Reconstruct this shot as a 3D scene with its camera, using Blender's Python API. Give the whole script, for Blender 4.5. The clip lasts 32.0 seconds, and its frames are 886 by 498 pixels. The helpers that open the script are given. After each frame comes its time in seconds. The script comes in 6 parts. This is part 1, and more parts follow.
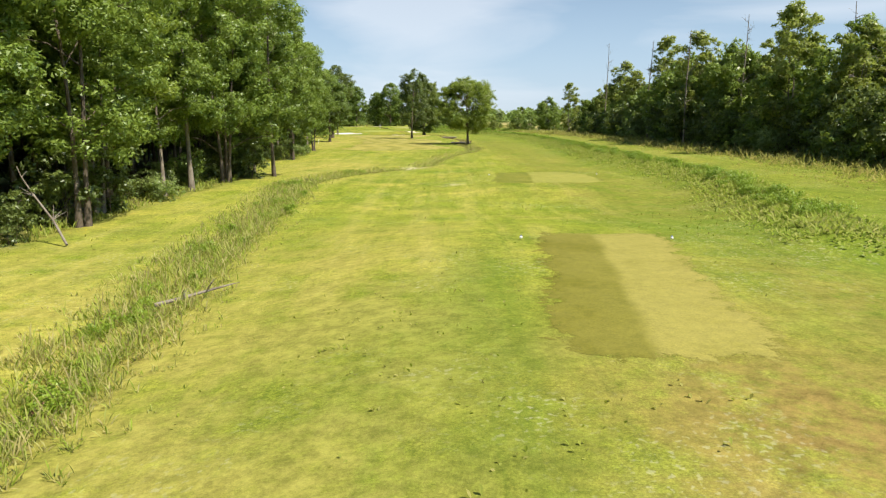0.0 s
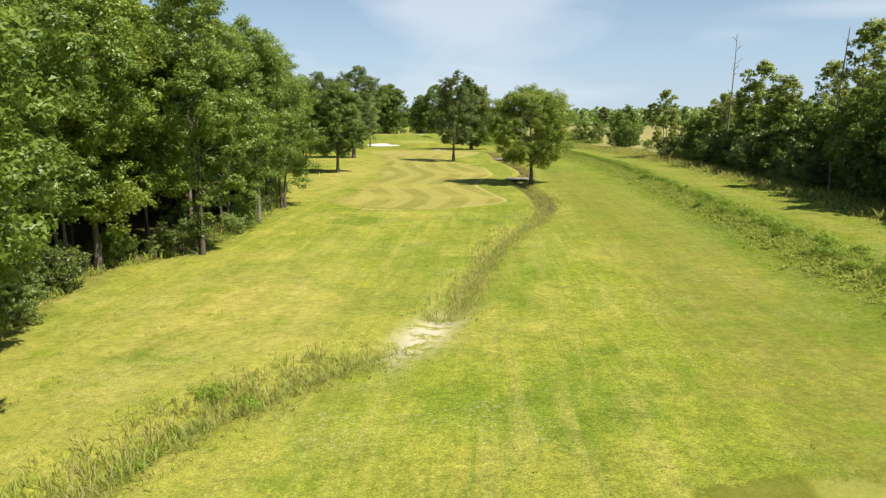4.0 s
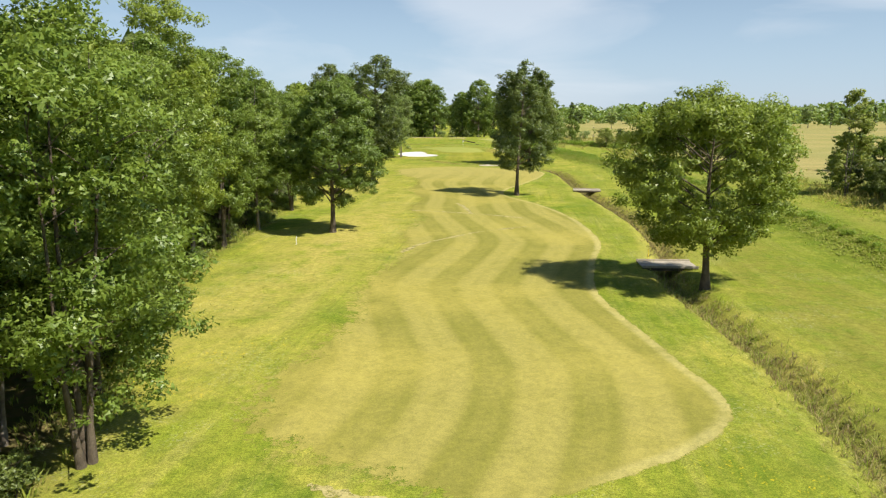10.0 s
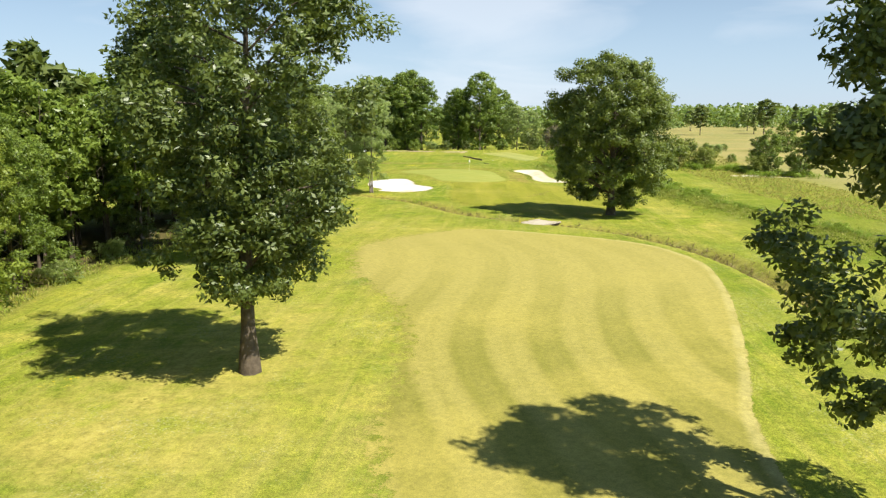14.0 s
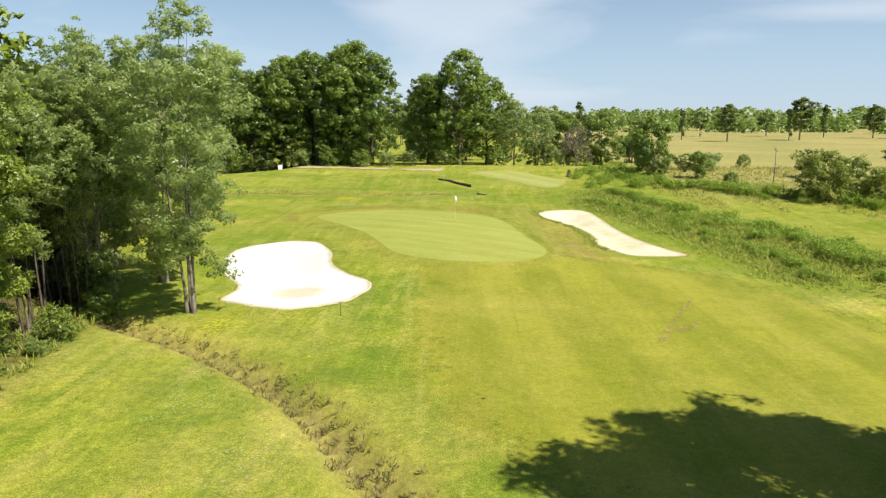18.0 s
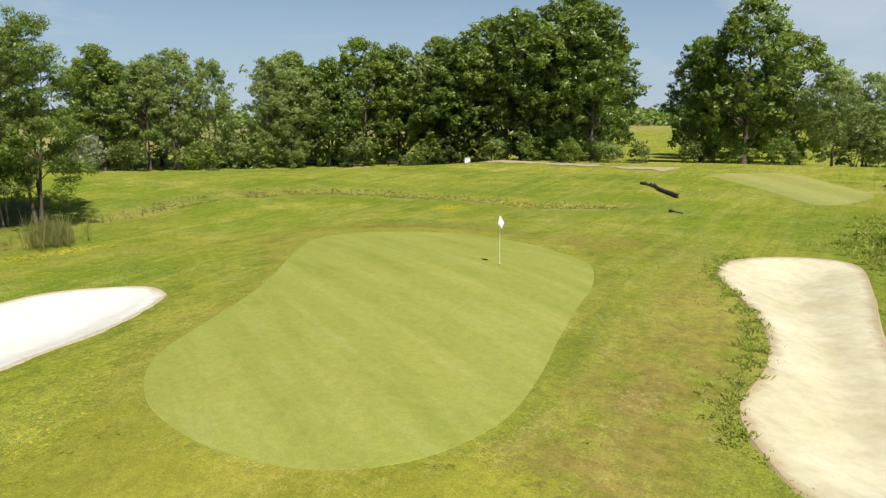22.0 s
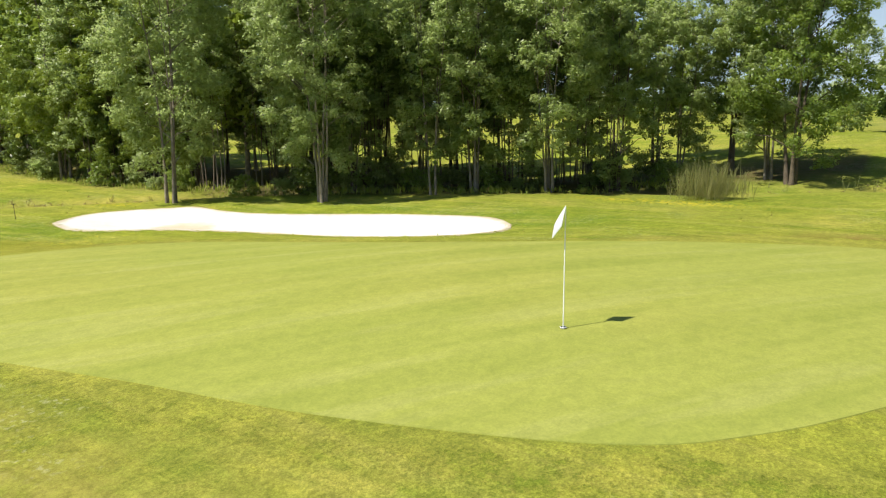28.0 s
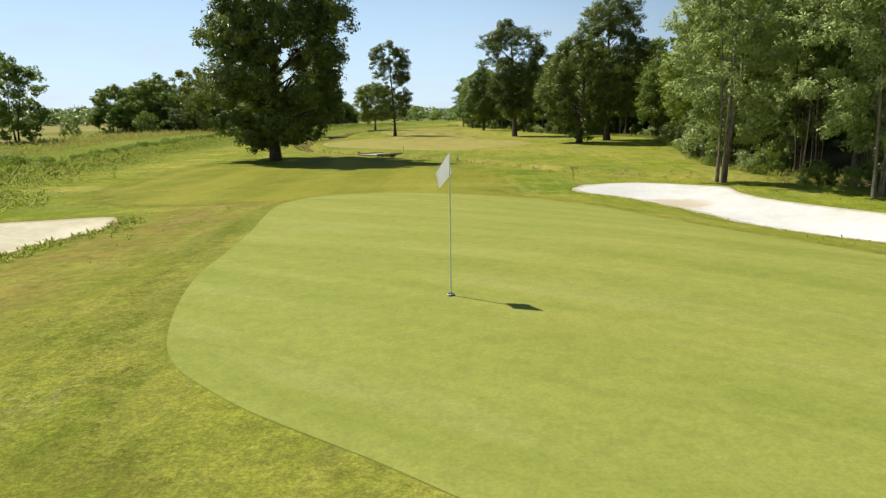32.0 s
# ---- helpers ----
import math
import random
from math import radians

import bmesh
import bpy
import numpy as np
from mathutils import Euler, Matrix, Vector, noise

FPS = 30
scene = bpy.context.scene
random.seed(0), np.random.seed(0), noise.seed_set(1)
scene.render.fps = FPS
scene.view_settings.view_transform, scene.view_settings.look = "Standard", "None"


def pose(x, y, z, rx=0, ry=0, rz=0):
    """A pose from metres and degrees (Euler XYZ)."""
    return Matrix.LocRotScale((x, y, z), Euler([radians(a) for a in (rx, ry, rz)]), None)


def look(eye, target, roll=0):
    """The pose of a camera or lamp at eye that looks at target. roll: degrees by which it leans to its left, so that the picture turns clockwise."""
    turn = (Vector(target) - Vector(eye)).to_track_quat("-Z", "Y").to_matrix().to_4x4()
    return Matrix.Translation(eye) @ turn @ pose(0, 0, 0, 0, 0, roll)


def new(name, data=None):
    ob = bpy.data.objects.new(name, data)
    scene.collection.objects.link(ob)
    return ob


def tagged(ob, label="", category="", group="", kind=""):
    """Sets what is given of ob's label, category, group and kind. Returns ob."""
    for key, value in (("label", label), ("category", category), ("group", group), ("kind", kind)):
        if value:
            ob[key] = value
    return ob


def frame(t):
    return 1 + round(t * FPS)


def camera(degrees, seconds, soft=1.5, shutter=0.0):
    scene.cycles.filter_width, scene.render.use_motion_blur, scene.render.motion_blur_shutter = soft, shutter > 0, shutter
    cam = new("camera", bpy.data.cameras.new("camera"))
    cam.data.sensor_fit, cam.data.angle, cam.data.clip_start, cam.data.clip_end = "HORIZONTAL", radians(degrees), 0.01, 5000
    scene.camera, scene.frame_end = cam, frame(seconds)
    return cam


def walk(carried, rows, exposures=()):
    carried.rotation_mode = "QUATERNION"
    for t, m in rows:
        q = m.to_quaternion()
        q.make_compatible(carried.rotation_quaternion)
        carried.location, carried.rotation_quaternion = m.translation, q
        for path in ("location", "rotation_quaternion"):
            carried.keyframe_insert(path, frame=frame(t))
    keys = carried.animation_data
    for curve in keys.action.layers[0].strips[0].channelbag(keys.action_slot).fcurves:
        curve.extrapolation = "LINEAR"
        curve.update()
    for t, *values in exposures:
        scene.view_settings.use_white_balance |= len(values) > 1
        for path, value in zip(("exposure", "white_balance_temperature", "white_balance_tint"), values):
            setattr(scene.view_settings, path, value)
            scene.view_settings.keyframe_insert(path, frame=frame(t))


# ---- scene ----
cam = camera(64.3, 32.0, soft=1.3, shutter=0.0)
PATH = [
    (0, (0.00, -0.00, 4.58), (0.05, 9.84, 2.78), -0.3),
    (0.5, (0.20, 5.97, 5.02), (0.24, 15.81, 3.23), -0.4),
    (1, (0.33, 11.65, 5.46), (0.33, 21.49, 3.68), -0.4),
    (1.5, (0.34, 17.14, 5.83), (0.29, 26.98, 4.06), -0.3),
    (2, (0.50, 22.84, 6.06), (0.35, 32.68, 4.28), -0.1),
    (2.5, (0.34, 28.72, 6.57), (0.09, 38.55, 4.79), -0.1),
    (3, (0.24, 33.95, 7.13), (-0.12, 43.78, 5.33), -0.2),
    (3.5, (0.17, 38.30, 7.63), (-0.33, 48.12, 5.82), -0.1),
    (5.5, (-0.25, 47.13, 9.13), (-1.27, 56.90, 7.26), -0.1),
    (6, (-0.40, 49.29, 9.60), (-1.53, 59.04, 7.70), -0.1),
    (6.5, (-0.50, 51.11, 9.92), (-1.69, 60.86, 8.03), -0.1),
    (7, (-0.75, 52.93, 10.18), (-1.95, 62.68, 8.27), -0.1),
    (7.5, (-1.03, 55.46, 10.55), (-2.23, 65.20, 8.61), 0.0),
    (8, (-1.62, 59.16, 10.76), (-2.77, 68.89, 8.81), 0.1),
    (8.5, (-2.30, 64.27, 10.83), (-3.44, 74.01, 8.88), 0.0),
    (9, (-3.14, 70.41, 10.70), (-4.29, 80.15, 8.77), -0.1),
    (9.5, (-4.24, 76.89, 10.65), (-5.39, 86.64, 8.73), -0.1),
    (10, (-5.41, 84.40, 10.41), (-6.56, 94.15, 8.52), -0.0),
    (10.5, (-6.62, 92.46, 10.17), (-7.78, 102.21, 8.30), 0.2),
    (11, (-7.72, 100.41, 10.09), (-8.91, 110.16, 8.23), 0.3),
    (11.5, (-9.35, 109.53, 9.98), (-10.49, 119.29, 8.14), 0.3),
    (12, (-10.71, 119.15, 9.92), (-11.80, 128.92, 8.09), 0.3),
    (12.5, (-11.94, 128.82, 9.97), (-13.00, 138.60, 8.13), 0.1),
    (13, (-12.96, 138.46, 10.00), (-13.99, 148.23, 8.16), 0.0),
    (13.5, (-14.58, 147.90, 10.46), (-15.59, 157.68, 8.61), -0.1),
    (14, (-16.72, 157.07, 10.85), (-17.61, 166.86, 8.99), -0.2),
    (14.5, (-18.87, 166.31, 11.45), (-19.60, 176.10, 9.53), -0.1),
    (16.5, (-20.93, 201.21, 10.75), (-21.42, 211.01, 8.83), 0.5),
    (17, (-21.41, 209.74, 10.24), (-21.86, 219.56, 8.37), 0.4),
    (17.5, (-21.92, 218.01, 9.85), (-22.36, 227.83, 8.01), 0.2),
    (18, (-22.09, 225.35, 9.50), (-22.52, 235.18, 7.70), -0.0),
    (18.5, (-22.11, 232.58, 9.11), (-22.54, 242.41, 7.35), -0.2),
    (19, (-21.46, 238.33, 8.63), (-21.98, 248.17, 6.91), -0.4),
    (19.5, (-20.35, 242.82, 8.09), (-21.26, 252.63, 6.39), -0.5),
    (20, (-18.49, 246.65, 7.47), (-20.03, 256.38, 5.79), -0.4),
    (20.5, (-16.08, 249.99, 7.32), (-18.32, 259.59, 5.61), -0.3),
    (21, (-13.78, 253.76, 7.14), (-16.89, 263.10, 5.39), -0.4),
    (21.5, (-11.70, 257.80, 7.00), (-15.72, 266.77, 5.21), -0.4),
    (22, (-10.52, 262.04, 6.83), (-15.52, 270.52, 5.04), -0.4),
    (22.5, (-9.78, 266.02, 6.63), (-15.74, 273.84, 4.83), -0.2),
    (23, (-9.06, 269.33, 6.30), (-15.93, 276.36, 4.48), -0.1),
    (23.5, (-8.54, 272.26, 6.07), (-16.20, 278.42, 4.24), -0.0),
    (24, (-8.10, 275.32, 5.80), (-16.44, 280.54, 3.98), -0.1),
    (24.5, (-7.56, 278.46, 5.58), (-16.44, 282.68, 3.77), -0.1),
    (25, (-7.13, 281.73, 5.38), (-16.49, 284.75, 3.57), -0.1),
    (25.5, (-7.28, 284.42, 5.19), (-17.01, 285.86, 3.37), -0.2),
    (26, (-7.98, 286.65, 4.98), (-17.81, 286.55, 3.15), -0.1),
    (26.5, (-8.92, 288.68, 4.84), (-18.62, 287.10, 3.00), -0.1),
    (28.5, (-14.34, 296.12, 4.23), (-21.63, 289.55, 2.33), -0.7),
    (29, (-16.02, 297.87, 4.14), (-22.25, 290.27, 2.25), -0.5),
    (29.5, (-17.93, 299.09, 3.98), (-22.94, 290.65, 2.10), -0.6),
    (30, (-19.76, 299.60, 3.70), (-23.55, 290.53, 1.84), -0.6),
    (30.5, (-21.28, 299.89, 3.51), (-23.85, 290.40, 1.66), -0.8),
    (31, (-22.55, 300.05, 3.37), (-23.95, 290.32, 1.54), -0.8),
    (31.5, (-23.60, 300.13, 3.30), (-23.85, 290.31, 1.46), -0.7),
    (32, (-24.48, 299.82, 3.27), (-23.73, 290.02, 1.44), -0.7),
]
walk(cam, [(t, look(eye, target, roll)) for t, eye, target, roll in PATH], exposures=[(0, 0.64), (3, 0.58), (8, 0.55), (11, 0.52), (12, 0.50), (13, 0.46), (14, 0.70), (17, 0.60), (18.5, 0.54), (20, 0.13), (21.5, 0.19), (23, 0.30), (26, 0.46), (29, 0.52), (30, 0.42), (32, 0.12)])

# ---------------------------------------------------------------- light
SUN_AZ, SUN_EL = radians(122), radians(54)
to_sun = Vector((math.sin(SUN_AZ) * math.cos(SUN_EL), math.cos(SUN_AZ) * math.cos(SUN_EL), math.sin(SUN_EL)))
world = bpy.data.worlds.new("sky")
scene.world = world
world.use_nodes = True
wn, wl = world.node_tree.nodes, world.node_tree.links
sky = wn.new("ShaderNodeTexSky")
sky.sky_type, sky.sun_disc = "NISHITA", False
sky.sun_elevation, sky.sun_rotation = SUN_EL, SUN_AZ
sky.altitude, sky.air_density, sky.dust_density, sky.ozone_density = 0, 1.0, 0.1, 2.0
# thin cirrus streaks all round the sky
tc = wn.new("ShaderNodeTexCoord")
mp = wn.new("ShaderNodeMapping")
mp.inputs["Rotation"].default_value = (0.0, 0.0, 0.5)
mp.inputs["Location"].default_value = (0.35, 0.1, 0.0)
mp.inputs["Scale"].default_value = (1.6, 2.2, 7.0)
nz = wn.new("ShaderNodeTexNoise")
nz.inputs["Scale"].default_value, nz.inputs["Detail"].default_value = 1.6, 7.0
nz.inputs["Distortion"].default_value = 0.7
ramp = wn.new("ShaderNodeValToRGB")
ramp.color_ramp.elements[0].position, ramp.color_ramp.elements[1].position = 0.55, 0.78
mixc = wn.new("ShaderNodeMixRGB")
mixc.inputs[2].default_value = (9.0, 9.5, 10.2, 1)
amt = wn.new("ShaderNodeMath")
amt.operation = "MULTIPLY"
amt.inputs[1].default_value = 0.5
wl.new(tc.outputs["Generated"], mp.inputs[0])
wl.new(mp.outputs[0], nz.inputs["Vector"])
# a denser streak of cirrus over the far end of the hole
near = wn.new("ShaderNodeVectorMath")
near.operation = "DISTANCE"
near.inputs[1].default_value = (0.0, 0.98, 0.17)
wl.new(tc.outputs["Generated"], near.inputs[0])
thick = wn.new("ShaderNodeMapRange")
thick.interpolation_type = "SMOOTHSTEP"
for k, v in ((1, 0.0), (2, 0.26), (3, 0.38), (4, 0.0)):
    thick.inputs[k].default_value = v
wl.new(near.outputs["Value"], thick.inputs[0])
more = wn.new("ShaderNodeMath")
more.operation = "ADD"
wl.new(nz.outputs["Fac"], more.inputs[0])
wl.new(thick.outputs[0], more.inputs[1])
wl.new(more.outputs[0], ramp.inputs[0])
wl.new(ramp.outputs[0], amt.inputs[0])
wl.new(amt.outputs[0], mixc.inputs[0])
# pale blue haze low over the horizon
haze = wn.new("ShaderNodeMixRGB")
haze.inputs[2].default_value = (5.3, 7.1, 9.4, 1)
sepz = wn.new("ShaderNodeSeparateXYZ")
low = wn.new("ShaderNodeMapRange")
low.interpolation_type = "SMOOTHSTEP"
for k, v in ((1, 0.30), (2, 0.0), (3, 0.0), (4, 0.7)):
    low.inputs[k].default_value = v
wl.new(tc.outputs["Generated"], sepz.inputs[0])
wl.new(sepz.outputs[2], low.inputs[0])
wl.new(low.outputs[0], haze.inputs[0])
wl.new(sky.outputs[0], haze.inputs[1])
# the air is brighter towards the sun's side
side = wn.new("ShaderNodeVectorMath")
side.operation = "DOT_PRODUCT"
side.inputs[1].default_value = (math.sin(SUN_AZ), math.cos(SUN_AZ), 0.0)
wl.new(tc.outputs["Generated"], side.inputs[0])
glare = wn.new("ShaderNodeMapRange")
glare.interpolation_type = "SMOOTHSTEP"
for k, v in ((1, 0.12), (2, 0.6), (3, 1.0), (4, 1.65)):
    glare.inputs[k].default_value = v
wl.new(side.outputs["Value"], glare.inputs[0])
bright = wn.new("ShaderNodeVectorMath")
bright.operation = "SCALE"
wl.new(haze.outputs[0], bright.inputs[0])
wl.new(glare.outputs[0], bright.inputs["Scale"])
wl.new(bright.outputs[0], mixc.inputs[1])
bg = wn["Background"]
bg.inputs[1].default_value = 0.065
wl.new(mixc.outputs[0], bg.inputs[0])
sun = new("sun", bpy.data.lights.new("sun", "SUN"))
sun.data.energy, sun.data.angle, sun.data.color = 5.0, radians(0.55), (1.0, 0.95, 0.86)
sun.matrix_world = look(to_sun * 100, (0, 0, 0))


# ---------------------------------------------------------------- materials
def mat(name, rough=0.8, spec=0.3):
    m = bpy.data.materials.new(name)
    m.use_nodes = True
    b = m.node_tree.nodes["Principled BSDF"]
    b.inputs["Roughness"].default_value = rough
    b.inputs["Specular IOR Level"].default_value = spec
    return m, m.node_tree.nodes, m.node_tree.links, b


def noise_node(n, l, scale, detail=4.0, vec=None, rough=0.55):
    t = n.new("ShaderNodeTexNoise")
    t.inputs["Scale"].default_value, t.inputs["Detail"].default_value = scale, detail
    t.inputs["Roughness"].default_value = rough
    if vec is not None:
        l.new(vec, t.inputs["Vector"])
    return t.outputs["Fac"]


def remap(n, l, value, a, b, lo=0.0, hi=1.0):
    t = n.new("ShaderNodeMapRange")
    t.interpolation_type = "SMOOTHSTEP"
    for k, v in ((1, a), (2, b), (3, lo), (4, hi)):
        t.inputs[k].default_value = v
    l.new(value, t.inputs[0])
    return t.outputs[0]


def mixed(n, l, fac, c1, c2, mode="MIX"):
    t = n.new("ShaderNodeMixRGB")
    t.blend_type = mode
    for k, v in ((0, fac), (1, c1), (2, c2)):
        if isinstance(v, (int, float)):
            t.inputs[k].default_value = v
        elif isinstance(v, tuple):
            t.inputs[k].default_value = (*v, 1)
        else:
            l.new(v, t.inputs[k])
    return t.outputs[0]


def arith(n, l, op, a, b):
    t = n.new("ShaderNodeMath")
    t.operation = op
    for k, v in ((0, a), (1, b)):
        if isinstance(v, (int, float)):
            t.inputs[k].default_value = v
        else:
            l.new(v, t.inputs[k])
    return t.outputs[0]


def bumped(n, l, b, height, strength, distance):
    t = n.new("ShaderNodeBump")
    t.inputs["Strength"].default_value, t.inputs["Distance"].default_value = strength, distance
    l.new(height, t.inputs["Height"])
    l.new(t.outputs[0], b.inputs["Normal"])


def place(n):
    return n.new("ShaderNodeNewGeometry").outputs["Position"]


def attribute(n, name):
    t = n.new("ShaderNodeAttribute")
    t.attribute_name = name
    return t.outputs["Fac"]


LUSH, GREEN, OLIVE, STRAW, BURNT = (0.115, 0.166, 0.019), (0.196, 0.222, 0.028), (0.246, 0.245, 0.042), (0.372, 0.316, 0.078), (0.240, 0.170, 0.050)


def grass_base(n, l, p, big, dry_lo, dry_hi):
    """Rough-cut turf: green and yellowish patches, dry straw patches, blade grain."""
    a = noise_node(n, l, big, 5, p, 0.6)
    c = mixed(n, l, remap(n, l, a, 0.42, 0.58), GREEN, OLIVE)
    d = noise_node(n, l, big * 2.7, 6, p, 0.65)
    c = mixed(n, l, remap(n, l, d, dry_lo, dry_hi), c, STRAW)
    lu = noise_node(n, l, 0.13, 7, p, 0.68)
    c = mixed(n, l, remap(n, l, lu, 0.50, 0.64, 0, 0.7), c, LUSH)
    e = noise_node(n, l, 1.7, 5, p, 0.7)
    c = mixed(n, l, remap(n, l, e, 0.45, 0.75, 0, 0.42), c, LUSH)
    # narrow mower tracks
    mt = n.new("ShaderNodeMapping")
    mt.inputs["Scale"].default_value = (3.4, 0.05, 1.0)
    mt.inputs["Rotation"].default_value = (0, 0, 0.10)
    l.new(p, mt.inputs[0])
    tr = noise_node(n, l, 1.0, 4, mt.outputs[0], 0.65)
    c = mixed(n, l, remap(n, l, tr, 0.54, 0.68, 0, 0.45), c, LUSH)
    mp = n.new("ShaderNodeMapping")
    mp.inputs["Scale"].default_value = (1.1, 0.09, 1.0)
    mp.inputs["Rotation"].default_value = (0, 0, 0.06)
    l.new(p, mp.inputs[0])
    st = noise_node(n, l, 1.0, 5, mp.outputs[0], 0.7)
    c = mixed(n, l, remap(n, l, st, 0.46, 0.68, 0, 0.5), c, (0.33, 0.295, 0.085))
    c = mixed(n, l, remap(n, l, st, 0.30, 0.48, 0.4, 0), c, LUSH)
    q = noise_node(n, l, 3.6, 8, p, 0.8)
    c = mixed(n, l, 0.55, c, mixed(n, l, remap(n, l, q, 0.36, 0.64), (0.30, 0.33, 0.30), (0.70, 0.68, 0.62)), "OVERLAY")
    q2 = noise_node(n, l, 0.55, 6, p, 0.75)
    c = mixed(n, l, 0.42, c, mixed(n, l, remap(n, l, q2, 0.34, 0.66), (0.33, 0.37, 0.30), (0.68, 0.67, 0.52)), "OVERLAY")
    g = noise_node(n, l, 14.0, 5, p, 0.8)
    c = mixed(n, l, 0.75, c, mixed(n, l, remap(n, l, g, 0.34, 0.66), (0.28, 0.29, 0.29), (0.74, 0.73, 0.70)), "OVERLAY")
    h = noise_node(n, l, 34.0, 4, p, 0.75)
    c = mixed(n, l, 0.7, c, mixed(n, l, remap(n, l, h, 0.36, 0.64), (0.30, 0.31, 0.31), (0.70, 0.69, 0.68)), "OVERLAY")
    return c, g


def ground_material():
    m, n, l, b = mat("rough_grass", 0.95, 0.02)
    p = place(n)
    c, g = grass_base(n, l, p, 0.07, 0.49, 0.74)
    mottle = noise_node(n, l, 2.6, 9, p, 0.85)

    def blade(tint):
        return mixed(n, l, remap(n, l, mottle, 0.36, 0.64), tuple(v * 0.62 for v in tint), tuple(v * 1.32 for v in tint))

    c = mixed(n, l, arith(n, l, "MULTIPLY", attribute(n, "dry"), remap(n, l, noise_node(n, l, 0.5, 6, p, 0.7), 0.3, 0.6)), c, blade(STRAW))
    c = mixed(n, l, arith(n, l, "MULTIPLY", attribute(n, "lush"), 0.58), c, blade(LUSH))
    c = mixed(n, l, arith(n, l, "MULTIPLY", attribute(n, "bare"), remap(n, l, noise_node(n, l, 0.9, 8, p, 0.75), 0.44, 0.52)), c, (0.55, 0.49, 0.33))
    litter = mixed(n, l, remap(n, l, noise_node(n, l, 2.2, 6, p, 0.7), 0.35, 0.65), (0.075, 0.085, 0.02), (0.13, 0.095, 0.045))
    c = mixed(n, l, attribute(n, "wood"), c, litter)
    corn = mixed(n, l, remap(n, l, noise_node(n, l, 0.03, 5, p), 0.35, 0.65), (0.34, 0.28, 0.11), (0.25, 0.24, 0.085))
    mf = n.new("ShaderNodeMapping")
    mf.inputs["Scale"].default_value = (0.02, 0.25, 1.0)
    mf.inputs["Rotation"].default_value = (0, 0, 0.25)
    l.new(p, mf.inputs[0])
    corn = mixed(n, l, remap(n, l, noise_node(n, l, 1.0, 6, mf.outputs[0], 0.7), 0.42, 0.62, 0, 0.7), corn, (0.235, 0.225, 0.065))
    corn = mixed(n, l, 0.6, corn, mixed(n, l, remap(n, l, mottle, 0.34, 0.66), (0.30, 0.30, 0.30), (0.70, 0.69, 0.66)), "OVERLAY")
    c = mixed(n, l, attribute(n, "field"), c, corn)
    c = mixed(n, l, arith(n, l, "MULTIPLY", attribute(n, "burnt"), remap(n, l, noise_node(n, l, 0.8, 7, p, 0.72), 0.34, 0.58)), c, blade(BURNT))
    # dark soil along the narrow ditch, with the shade of its slit painted in
    c = mixed(n, l, attribute(n, "slit"), c, mixed(n, l, remap(n, l, noise_node(n, l, 2.5, 5, p, 0.7), 0.35, 0.65), (0.05, 0.042, 0.02), (0.16, 0.12, 0.06)))
    # clover and straw flecks
    f = noise_node(n, l, 9.0, 3, p)
    f2 = noise_node(n, l, 0.16, 5, p, 0.7)
    c = mixed(n, l, arith(n, l, "MULTIPLY", remap(n, l, f, 0.55, 0.66, 0, 0.4), remap(n, l, f2, 0.5, 0.62)), c, (0.46, 0.45, 0.26))
    c = mixed(n, l, arith(n, l, "MULTIPLY", attribute(n, "bloom"), remap(n, l, noise_node(n, l, 5.0, 3, p), 0.48, 0.6)), c, (0.58, 0.46, 0.03))
    # yellow flowers in spots
    f = noise_node(n, l, 7.0, 2, p)
    f2 = noise_node(n, l, 0.09, 3, p)
    c = mixed(n, l, arith(n, l, "MULTIPLY", remap(n, l, f, 0.62, 0.7), remap(n, l, f2, 0.6, 0.68)), c, (0.55, 0.42, 0.02))
    l.new(c, b.inputs["Base Color"])
    bumped(n, l, b, g, 0.6, 0.03)
    return m


